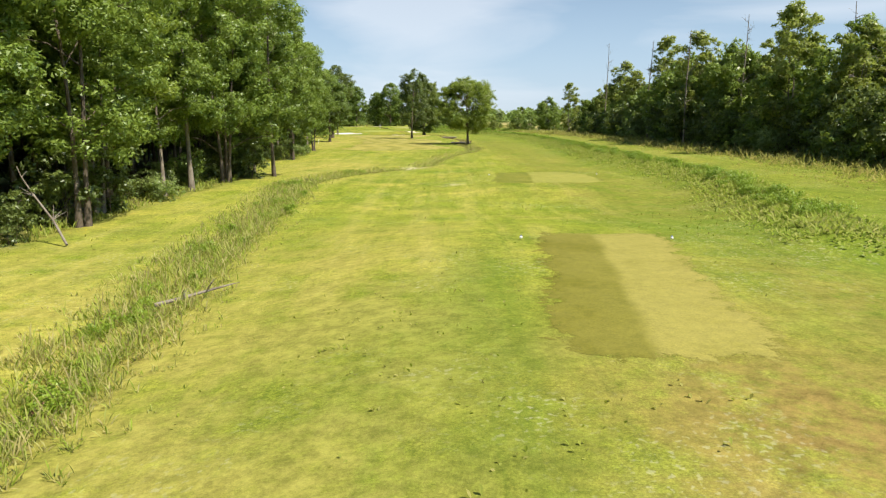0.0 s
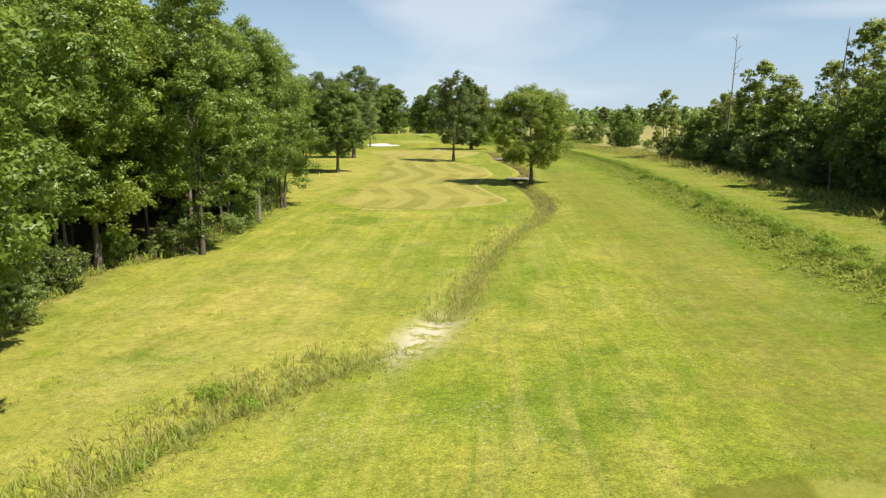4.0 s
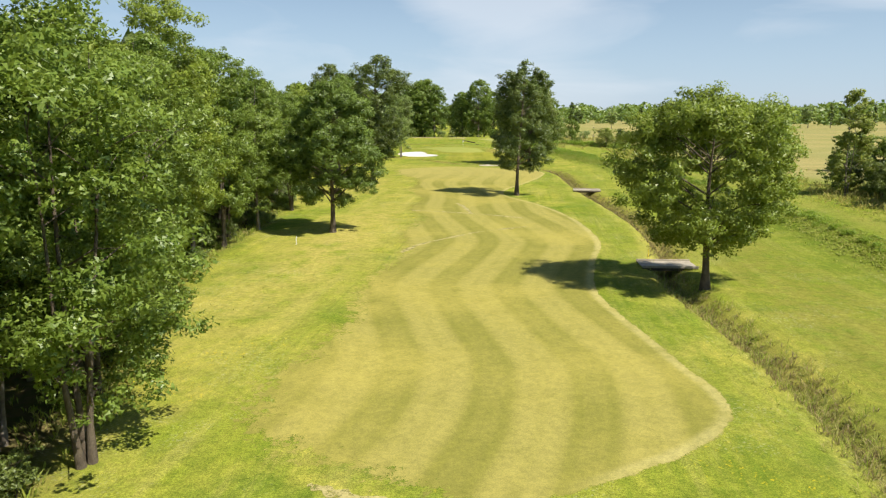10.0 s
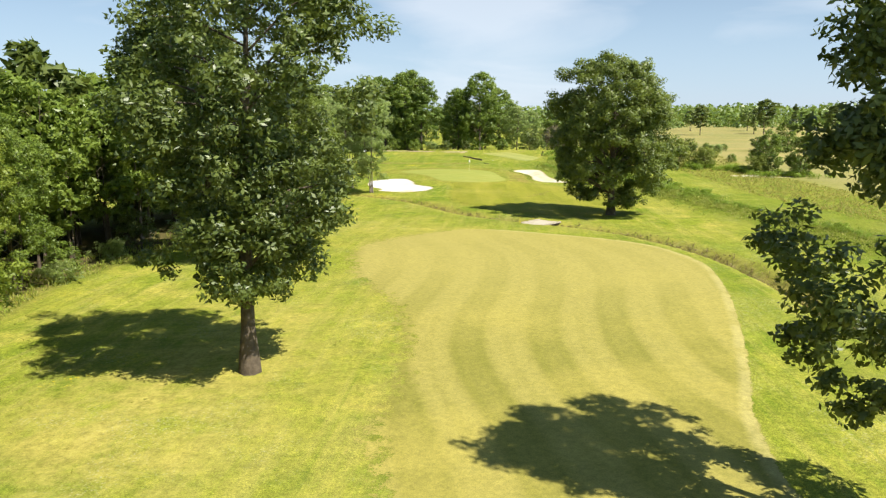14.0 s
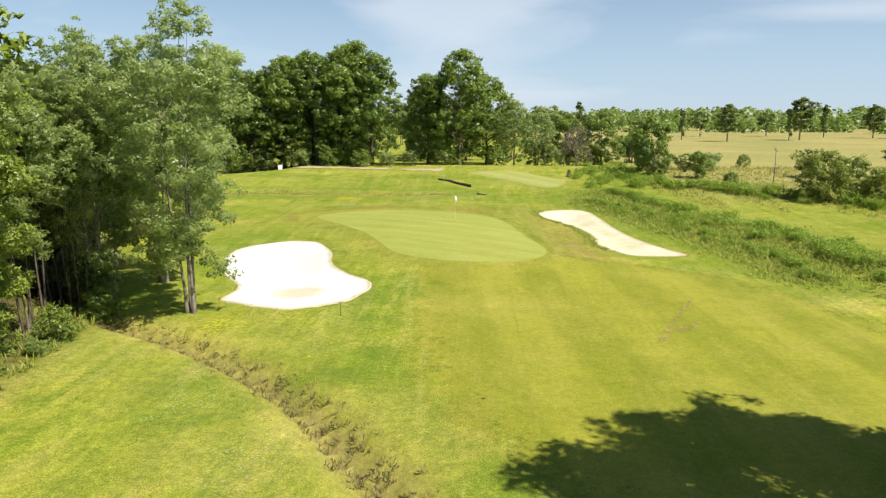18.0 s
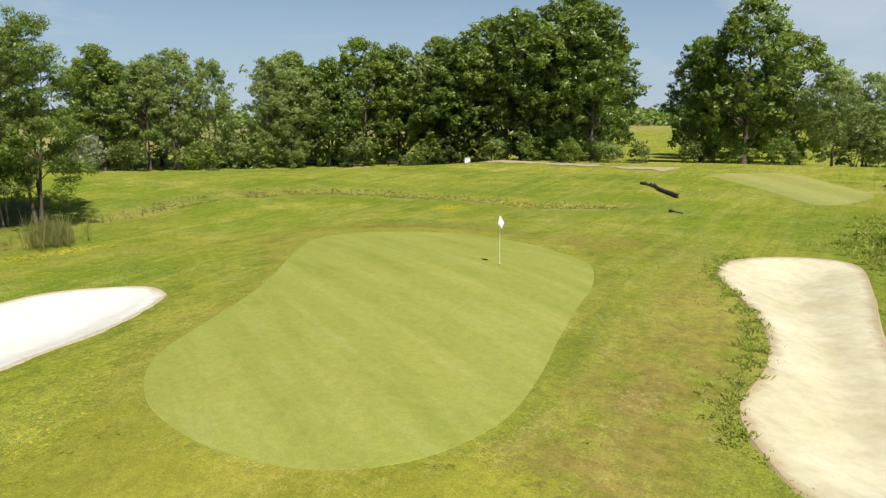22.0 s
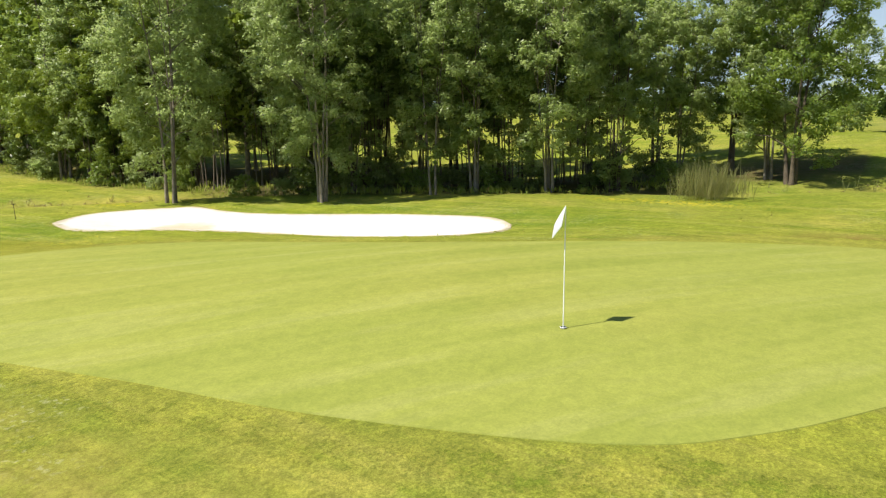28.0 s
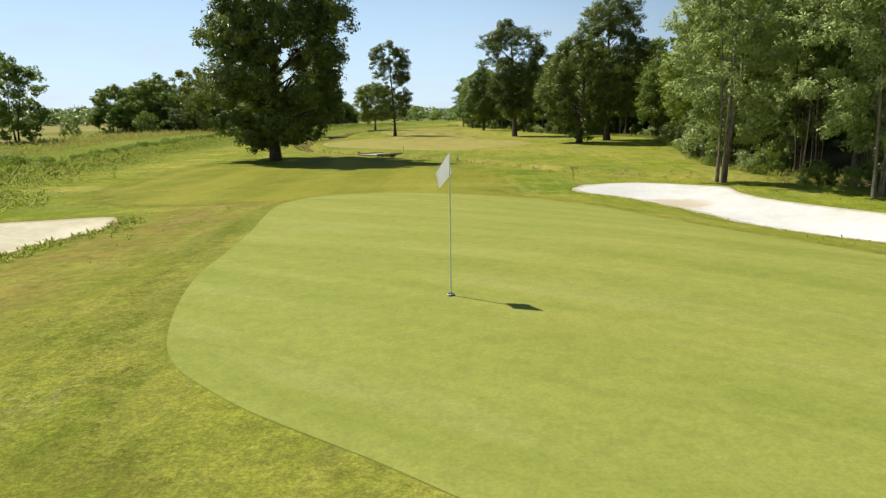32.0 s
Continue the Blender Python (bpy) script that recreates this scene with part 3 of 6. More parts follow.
RIDGE = loop([(12.5, 20), (14.5, 30), (17, 45), (18, 65), (18.3, 90), (18.8, 120), (19.3, 150), (18, 180), (15.5, 200), (13, 215), (11.5, 228), (9, 243), (6.3, 262), (2.6, 281), (-1.8, 297), (-6.5, 311)], 6, False)
WOOD_EDGE = np.array([(-30, -16), (29, -15.5), (45, -15.5), (52, -15.4), (62, -16.8), (70, -19), (77, -20), (82, -17), (93, -17.3), (104, -19), (115, -22.5), (124, -26), (135, -28), (150, -29.8), (165, -33), (176, -37), (186, -42.5), (197, -45.5), (205, -45), (215, -44), (228, -42.5), (238, -41), (248, -39.5), (258, -41), (268, -44.5), (276, -49), (284, -56), (292, -60)], float)


def wood_x(y):
    return np.interp(y, WOOD_EDGE[:, 0], WOOD_EDGE[:, 1])


def height(x, y):
    """The ground: tees raised, the green on a low mound, a rise behind it, the ditch and two bunkers cut in."""
    x, y = np.asarray(x, float), np.asarray(y, float)
    z = 0.2 + 0.15 * step(75, 95, y) * (1 - step(150, 175, y)) - 0.55 * step(205, 245, y)
    z = z + 0.85 * np.exp(-(((x - 5.0) / 8.5) ** 4 + ((y - 11) / 18) ** 4))
    z = z + 0.35 * np.exp(-(((x - 8.0) / 8) ** 4 + ((y - 49) / 11) ** 4))
    z = z + 1.0 * np.exp(-(((x + 26) / 14) ** 2 + ((y - 287) / 15) ** 2) * 0.9)
    z = z + 2.1 * step(290, 342, y + 1.3 * np.maximum(0, -44 - x)) + 1.1 * step(60, 95, -x) * step(275, 308, y)
    z = z - 1.5 * step(345, 362, y + 1.3 * np.maximum(0, -44 - x)) * step(-50, -60, x) * step(-110, -95, x)
    z = z - 1.8 * step(347, 374, y) * step(-62, -50, x) * (1 - step(-6, 4, x))
    d = far_from(x, y, RIDGE)
    z = z + 0.55 * np.exp(-((d / (2.2 + 1.6 * step(240, 275, y))) ** 2)) + 0.9 * step(-4, 7, x - np.interp(y, RIDGE[:, 1], RIDGE[:, 0])) * (1 - step(215, 275, y)) * step(5, 40, y) * (1 - step(60, 140, x))
    d = far_from(x, y, DITCH)
    gap = 1 - 0.85 * np.exp(-(((x + 2.4) / 2.0) ** 2 + ((y - 66.4) / 2.2) ** 2))
    z = z - (0.4 + 0.45 * step(100, 130, y) * (1 - step(290, 300, y))) * np.exp(-((d / 0.7) ** 2)) * gap
    z = z - 0.6 * np.exp(-(((x + 36) / 5.5) ** 2 + ((y - 275) / 8.5) ** 2))
    z = z + 0.33 * np.exp(-(((x + 19) / 6.5) ** 2 + ((y - 273) / 5.5) ** 2))
    for line, low in ((BUNKER_A, 0.45), (BUNKER_B, 0.55)):
        z = z - low * step(0, 3.0, depth_in(x, y, line))
    return z


# ---------------------------------------------------------------- mesh helpers
def raw_mesh(name, verts, faces, material, smooth=True):
    me = bpy.data.meshes.new(name)
    verts, faces = np.asarray(verts, np.float32), np.asarray(faces, np.int32)
    k = faces.shape[1]
    me.vertices.add(len(verts))
    me.vertices.foreach_set("co", verts.ravel())
    me.loops.add(faces.size)
    me.loops.foreach_set("vertex_index", faces.ravel())
    me.polygons.add(len(faces))
    me.polygons.foreach_set("loop_start", np.arange(0, faces.size, k, dtype=np.int32))
    me.polygons.foreach_set("use_smooth", np.full(len(faces), smooth))
    me.materials.append(material)
    me.update(calc_edges=True)
    return me


def part(name, bm, material, parent, label=""):
    me = bpy.data.meshes.new(name)
    bm.to_mesh(me)
    bm.free()
    me.materials.append(material)
    ob = new(name, me)
    ob.parent = parent
    return tagged(ob, label) if label else ob


def box_bm(sx, sy, sz, at=(0, 0, 0), bevel=0.0, turn=0.0):
    bm = bmesh.new()
    bmesh.ops.create_cube(bm, size=1, matrix=Matrix.Translation(at) @ Matrix.Rotation(turn, 4, "Z") @ Matrix.Diagonal((sx, sy, sz, 1)))
    if bevel:
        bmesh.ops.bevel(bm, geom=bm.edges[:], offset=bevel, segments=1, affect="EDGES")
    return bm


def tube(points, radii, sides=7):
    """Vertices and quads of a tapered tube along a line of points."""
    p, r = np.asarray(points, float), np.asarray(radii, float)
    ang = np.arange(sides) * 2 * np.pi / sides
    verts = []
    for i in range(len(p)):
        d = p[min(i + 1, len(p) - 1)] - p[max(i - 1, 0)]
        d = d / (np.linalg.norm(d) + 1e-9)
        a = np.cross(d, (0.31, 0.95, 0.05) if abs(d[2]) > 0.7 else (0, 0, 1))
        a /= np.linalg.norm(a)
        b = np.cross(d, a)
        verts.append(p[i] + r[i] * (np.cos(ang)[:, None] * a + np.sin(ang)[:, None] * b))
    faces = []
    for i in range(len(p) - 1):
        for k in range(sides):
            j = (k + 1) % sides
            faces.append((i * sides + k, i * sides + j, (i + 1) * sides + j, (i + 1) * sides + k))
    return np.vstack(verts), np.array(faces)


def gathered(pieces):
    verts, faces, at = [], [], 0
    for v, f in pieces:
        verts.append(v)
        faces.append(f + at)
        at += len(v)
    return np.vstack(verts), np.vstack(faces)


# ---------------------------------------------------------------- ground
def spread(lo, hi, fine, far, grow=1.16):
    mid = list(np.arange(lo, hi, fine))
    s, v = fine, mid[-1]
    while v < far[1]:
        s *= grow
        v += s
        mid.append(v)
    s, v = fine, mid[0]
    while v > far[0]:
        s *= grow
        v -= s
        mid.insert(0, v)
    return np.array(mid)


SAND_PATH = [(-74, 342), (-66, 344), (-57, 345), (-48, 343.5), (-41, 342), (-33, 339.5), (-27, 339)]
PATCHES = [FAIRWAY, COLLAR, APPROACH, TEE_A, TEE_B, TEE_C, GREEN_LINE, SAND_SPOT]
gx, gy = np.meshgrid(spread(-44, 22, 0.62, (-3000, 3000)), spread(0, 318, 0.72, (-3000, 4000)), indexing="ij")
rows, cols = gx.shape
X, Y = gx.ravel(), gy.ravel()
Z = height(X, Y)
clear = np.full(X.shape, -3.0)
for line in PATCHES + [BUNKER_A, BUNKER_B]:
    clear = np.maximum(clear, depth_in(X, Y, line, 3.0))
wob = np.array([noise.fractal(Vector((x * 0.8, y * 0.8, 3)), 1.0, 2.0, 3) if -60 < x < 40 and -10 < y < 350 else 0.0 for x, y in zip(X, Y)])
swell = np.array([noise.noise(Vector((x * 0.07, y * 0.07, 9))) if -140 < x < 90 and -30 < y < 420 else 0.0 for x, y in zip(X, Y)])
calm = 1 - np.exp(-((far_from(X, Y, np.array(SAND_PATH, float)) / 4.0) ** 2))
Z += calm * 0.022 * wob * step(0.2, 2.0, -clear) + calm * 0.10 * swell * step(0.2, 3.0, -clear)
for line in (BUNKER_A, BUNKER_B):
    Z -= 0.10 * step(0.05, 0.5, depth_in(X, Y, line))
Z -= 0.04 * step(2.2, 3.2, clear)
idx = np.arange(rows * cols).reshape(rows, cols)
quads = np.stack([idx[:-1, :-1], idx[1:, :-1], idx[1:, 1:], idx[:-1, 1:]], -1).reshape(-1, 4)
me = raw_mesh("ground", np.stack([X, Y, Z], 1), quads, M_GROUND)


def put_attribute(me, name, values):
    at = me.attributes.new(name, "FLOAT", "POINT")
    at.data.foreach_set("value", np.asarray(values, np.float32))


edge = wood_x(Y)
wood = step(-1.5, 2.0, edge - X) * (Y < 292) * (1 - step(14, 19, edge - X)) * step(-75, -64, X) * (1 - step(262, 276, Y) * step(8, 12, edge - X))
put_attribute(me, "wood", wood)
field = np.maximum(step(28, 36, X) * step(270, 310, Y), step(60, 75, X)) * (1 - wood)
field = np.maximum(field, step(29, 38, X) * step(170, 200, Y))
field = np.maximum(field, 0.9 * step(1, 9, X) * step(303, 322, Y))
field = np.maximum(field, step(95, 110, -X) * step(285, 300, Y))
put_attribute(me, "field", field)
dd, dr = far_from(X, Y, DITCH), np.minimum(far_from(X, Y, RIDGE), far_from(X, Y, BUNKER_BANK) + 1.0)
put_attribute(me, "lush", np.clip(np.exp(-((dr / (2.4 + 1.4 * step(195, 240, Y) + 1.6 * step(255, 280, Y))) ** 2)) + 0.5 * np.exp(-(((dd - 3.2) / 1.6) ** 2)) * step(62, 80, Y) + 0.42 * step(268, 282, Y) * (Y < 330) + 0.85 * step(3.5, 7.5, X) * (1 - step(24, 40, Y)) + 0.7 * np.exp(-((((X + 0.8) / 2.6) ** 2) + ((Y - 11) / 4.5) ** 2)) + 1.1 * np.exp(-((((X - 1.1) / 1.0) ** 2) + ((Y - 15.5) / 5) ** 2)) + 0.7 * np.exp(-((((X - 1.0) / 1.0) ** 2) + ((Y - 7) / 2) ** 2)) + 0.72 * step(6.5, 10, X) * step(-5, 20, Y) * (1 - step(230, 290, Y)), 0, 1))
dry = (0.35 + 0.5 * step(105, 140, Y)) * np.exp(-((dd / 1.3) ** 2))
dry = np.maximum(dry, 0.45 * np.exp(-((((X + 15.5) / 2.2) ** 2) + ((Y - 287) / 9) ** 2)))
dry = np.maximum(dry, 0.95 * np.exp(-((((X + 20) / 4.5) ** 2) + ((Y - 140) / 34) ** 2)))
dry = np.maximum(dry, 0.8 * np.exp(-((((X + 30) / 6) ** 2) + ((Y - 182) / 18) ** 2)))
dry = np.maximum(dry, 0.8 * np.exp(-((((X + 11) / 6) ** 2) + ((Y - 68) / 13) ** 2)))
dry = np.maximum(dry, 0.4 * np.exp(-((((X - 6) / 4) ** 2) + ((Y - 6) / 5) ** 2)))
dry = np.maximum(dry, 0.75 * step(2, -1, X) * step(40, 10, Y) * (X > -30))
dry = np.maximum(dry, 0.35 * np.exp(-((((X + 13) / 3.5) ** 2) + ((Y - 284) / 9) ** 2)))
dry = np.maximum(dry, 0.9 * np.exp(-((((X - 2.6) / 1.0) ** 2) + ((Y - 10.8) / 0.9) ** 2)))
dry = np.maximum(dry, 0.75 * np.exp(-((((X - 5.6) / 1.8) ** 2) + ((Y - 12.6) / 1.3) ** 2)))
dry = np.maximum(dry, 0.35 * np.exp(-((((X + 28) / 9) ** 2) + ((Y - 226) / 14) ** 2)))
bank = X - np.interp(Y, RIDGE[:, 1], RIDGE[:, 0])
dry = np.maximum(dry, 0.75 * np.exp(-(((bank - 4.6) / 1.2) ** 2)) * step(45, 70, Y) * (1 - step(205, 235, Y)))
put_attribute(me, "dry", dry)
put_attribute(me, "burnt", np.clip(1.0 * np.exp(-((((X - 4.6) / 2.6) ** 2) + ((Y - 7.6) / 3.6) ** 2)) + 0.5 * np.exp(-((((X - 8.5) / 1.6) ** 2) + ((Y - 13) / 5) ** 2)) + 0.75 * np.exp(-((((X + 14.6) / 2.2) ** 2) + ((Y - 278) / 12) ** 2)) + (0.3 * step(4.5, 8.5, X) * step(24, 34, Y) * (1 - step(50, 64, Y)) + 0.3 * step(5, 9, X) * step(50, 64, Y) * (1 - step(130, 170, Y))) * (1 - step(12, 16, X)) + 0.4 * np.exp(-((((X + 13.6) / 1.4) ** 2) + ((Y - 266) / 6) ** 2)) + 0.85 * np.exp(-(((far_from(X, Y, GREEN_LINE, True) - 2.2) / 1.5) ** 2)) * step(289, 294, Y) * (1 - step(-32, -25, X)) + 0.7 * np.exp(-((((X + 22) / 5) ** 2) + ((Y - 297.5) / 3.0) ** 2)) + 0.3 * np.exp(-((((X + 15.5) / 2.5) ** 2) + ((Y - 291) / 4) ** 2)), 0, 1))
put_attribute(me, "bloom", np.exp(-((((X + 49) / 1.0) ** 2) + ((Y - 284) / 4) ** 2)) + 0.6 * np.exp(-((((X + 10.5) / 1.2) ** 2) + ((Y - 6) / 7) ** 2)) + 0.7 * np.exp(-((((X + 34.6) / 1.3) ** 2) + ((Y - 258.2) / 1.4) ** 2)) + 0.8 * np.exp(-((((X + 37) / 1.2) ** 2) + ((Y - 308) / 1.2) ** 2)) + 0.7 * np.exp(-((((X + 33.6) / 1.4) ** 2) + ((Y - 313) / 1.2) ** 2)))
# mask of the painted dark line that shades the ditch's slit
put_attribute(me, "slit", np.maximum(0.75 * step(100, 140, Y), 0.6 * step(64, 76, Y)) * np.exp(-((dd / 0.42) ** 2)) * (Y < 330))
put_attribute(me, "bare", 1.3 * np.exp(-(((X + 2.2 - 0.25 * (Y - 66.6)) / 0.75) ** 2 + ((Y - 66.6) / 3.0) ** 2)) + 0.7 * np.exp(-(((X - 0.9) / 0.6) ** 2 + ((Y - 46.4) / 0.6) ** 2)))
tagged(new("ground", me), "uneven rough grass, green with dry straw patches", "grass", kind="structure")


from mathutils import geometry


def patch(name, line, cell, lift, material, label, category, lane, apron=0.18):
    """A mown or sandy surface laid on the ground inside an outline."""
    a, b = line.min(0), line.max(0)
    px, py = np.meshgrid(np.arange(a[0], b[0], cell), np.arange(a[1], b[1], cell), indexing="ij")
    px, py = px.ravel() + 0.13 * cell * np.sin(py.ravel() * 3.1), py.ravel()
    keep = depth_in(px, py, line) > 0.45 * cell
    pts = np.vstack([line, np.stack([px[keep], py[keep]], 1)])
    n = len(line)
    from_2d = [Vector((float(u), float(v))) for u, v in pts]
    out = geometry.delaunay_2d_cdt(from_2d, [(i, (i + 1) % n) for i in range(n)], [], 1, 1e-4)
    v2 = np.array([(v.x, v.y) for v in out[0]])
    z = height(v2[:, 0], v2[:, 1]) + lift
    tri = np.array([f if len(f) == 3 else f[:3] for f in out[2]])
    ring = v2[:n]
    skirt = np.column_stack([ring + apron * (ring - ring.mean(0)) / (np.linalg.norm(ring - ring.mean(0), axis=1)[:, None] + 1e-6), z[:n] - lift - 0.05])
    m = len(v2)
    rim = np.column_stack([ring, z[:n]])
    side = []
    for i in range(n):
        j = (i + 1) % n
        side += [(m + n + i, m + i, m + j), (m + n + i, m + j, m + n + j)]
    me = raw_mesh(name, np.vstack([np.column_stack([v2, z]), skirt, rim]), np.vstack([tri, np.array(side)]), material)
    uv = me.uv_layers.new(name="lane")
    vx = np.vstack([v2, skirt[:, :2], ring])
    lanes = np.stack(lane(vx[:, 0], vx[:, 1]), 1)
    put_attribute(me, "inner", np.maximum(depth_in(vx[:, 0], vx[:, 1], line), 0))
    li = np.empty(len(me.loops), np.int32)
    me.loops.foreach_get("vertex_index", li)
    uv.data.foreach_set("uv", lanes[li].astype(np.float32).ravel())
    return tagged(new(name, me), label, category, kind="structure")


def fair_lane(x, y):
    c = np.interp(y, [100, 112, 125, 140, 155, 170, 185, 200, 212, 226], [-7.5, -6.6, -8.8, -7.6, -9.6, -13.6, -15.4, -15.6, -16.2, -19.5])
    c = c + 0.9 * np.sin(y * 0.19) - np.interp(y, [112, 124, 145, 160, 167, 195], [1.1, 1.1, 2.4, 2.4, 2.1, 2.9])
    return x - c, y


def halves(u, split):
    """Lane numbers of a tee that is mown in a dark half and a light one."""
    return np.where(u < split, u / split * 2.5, 2.5 + (u - split) / 4.6 * 2.5) - 0.25, u


patch("fairway", FAIRWAY, 0.8, 0.003, M_FAIR, "mown fairway with wavy light and dark mowing stripes", "fairway", fair_lane)
patch("approach", APPROACH, 0.8, 0.003, M_APP, "striped mown approach before the putting green", "fairway", lambda x, y: (x + 0.13 * (y - 250), y))
patch("collar", COLLAR, 0.6, 0.002, M_COLLAR, "darker brownish fringe of turf round the green", "fringe", lambda x, y: (x * 0.7 + y * 0.7, y))
patch("putting_green", GREEN_LINE, 0.5, 0.014, M_GREEN, "smooth pale putting green with faint stripes", "putting green", lambda x, y: (0.53 * x + 0.85 * y, y), 0.03)
patch("tee_ground_1", TEE_A, 0.5, 0.003, M_TEE_DRY, "mown teeing ground, half dark and half dry", "tee", lambda x, y: halves(x - 2.9 + 0.13 * (23 - y), 2.1), 0.4)
patch("tee_ground_2", TEE_B, 0.5, 0.003, M_TEE, "mown teeing ground, half dark and half light", "tee", lambda x, y: halves(x - 3.5 - 0.07 * (y - 46), 2.8), 0.4)
patch("tee_ground_3", TEE_C, 0.6, 0.008, M_TEE2, "pale mown teeing ground behind the green", "tee", lambda x, y: (x * 0.8 + y * 0.5, y))
patch("bunker_1", BUNKER_A, 0.5, 0.02, M_SAND, "sand bunker filled with bright white sand", "bunker", lambda x, y: (x, y))
patch("bunker_2", BUNKER_B, 0.5, 0.02, M_SAND2, "sand bunker with beige raked sand", "bunker", lambda x, y: (x, y))

patch("sand_patch", SAND_SPOT, 0.8, 0.015, M_SAND2, "bare patch of pale sand beyond the bank", "sand", lambda x, y: (x, y))


def ribbon(name, points, width, lift, material, label, category, seed):
    """A worn strip on the ground along a line."""
    r = random.Random(seed)
    line = loop(points, 22, False)
    verts, faces = [], []
    for i, p in enumerate(line):
        d = line[min(i + 1, len(line) - 1)] - line[max(i - 1, 0)]
        nrm = np.array([-d[1], d[0]]) / (np.linalg.norm(d) + 1e-9)
        w = width * max(0.08, 0.7 + 0.9 * noise.fractal(Vector((i * 0.11, seed * 7.3, 0)), 1.0, 2.0, 3) + r.uniform(-0.15, 0.15)) * (0.2 if i in (0, len(line) - 1) else 1)
        p = p + nrm * 0.25 * width * noise.noise(Vector((i * 0.3, seed, 5)))
        for s in (-1, -0.33, 0.33, 1):
            q = p + nrm * w * 0.5 * s
            verts.append((q[0], q[1], 0))
        if i:
            for k in range(3):
                a = (i - 1) * 4 + k
                faces.append((a, a + 1, a + 5, a + 4))
    v = np.array(verts)
    v[:, 2] = height(v[:, 0], v[:, 1]) + lift
    return tagged(new(name, raw_mesh(name, v, faces, material)), label, category, kind="structure")


# ---------------------------------------------------------------- trees
def leaf_cloud(rng, centres, radii, count, size, squash=0.8, pointed=False):
    """Small leaves in sprays; every clump breaks up into a handful of smaller ones."""
    sub_n = 7
    d = rng.normal(size=(len(centres) * sub_n, 3))
    d /= np.linalg.norm(d, axis=1)[:, None]
    big = np.repeat(radii, sub_n)
    at = np.repeat(centres, sub_n, 0) + d * (big * rng.uniform(0.45, 1.0, len(big)))[:, None] * np.array([1, 1, squash])
    small = big * rng.uniform(0.28, 0.58, len(big))
    w = small**2
    pick = rng.choice(len(at), count, p=w / w.sum())
    d = rng.normal(size=(count, 3))
    d /= np.linalg.norm(d, axis=1)[:, None]
    rad = rng.random(count) ** 0.5
    pos = at[pick] + d * (rad * small[pick])[:, None] * np.array([1.1, 1.1, 0.75])
    nrm = d * 0.5 + rng.normal(size=(count, 3)) * 0.5 + np.array([0, 0, 0.6])
    nrm /= np.linalg.norm(nrm, axis=1)[:, None]
    t = np.cross(nrm, rng.normal(size=(count, 3)))
    t /= np.linalg.norm(t, axis=1)[:, None]
    b = np.cross(nrm, t)
    s = size * (0.6 + 0.8 * rng.random(count))[:, None]
    corners = [pos - t * s * 0.9, pos + t * s * 0.55 + b * s * 0.40, pos + t * s * 0.30 - b * s * 0.44]
    if pointed:
        corners = [pos - t * s, pos + b * s * 0.48, pos + t * s, pos - b * s * 0.48]
    v = np.stack(corners, 1)
    k = len(corners)
    # shading normals lean outwards with the spray, so that each spray reads as one soft form
    mid = centres.mean(0)
    out = pos - mid
    out /= np.linalg.norm(out, axis=1)[:, None] + 1e-6
    soft = d * 0.7 + 0.7 * (pos - centres[pick // sub_n]) / big[pick][:, None] + 0.3 * out + 1.0 * nrm + np.array([0, 0, 0.15])
    soft /= np.linalg.norm(soft, axis=1)[:, None]
    face = np.cross(v[:, 1] - v[:, 0], v[:, 2] - v[:, 0])
    turn = (face * soft).sum(1) < 0
    v[turn] = v[turn][:, ::-1]
    return v.reshape(-1, 3), np.arange(count * k).reshape(-1, k), np.repeat(soft, k, 0)


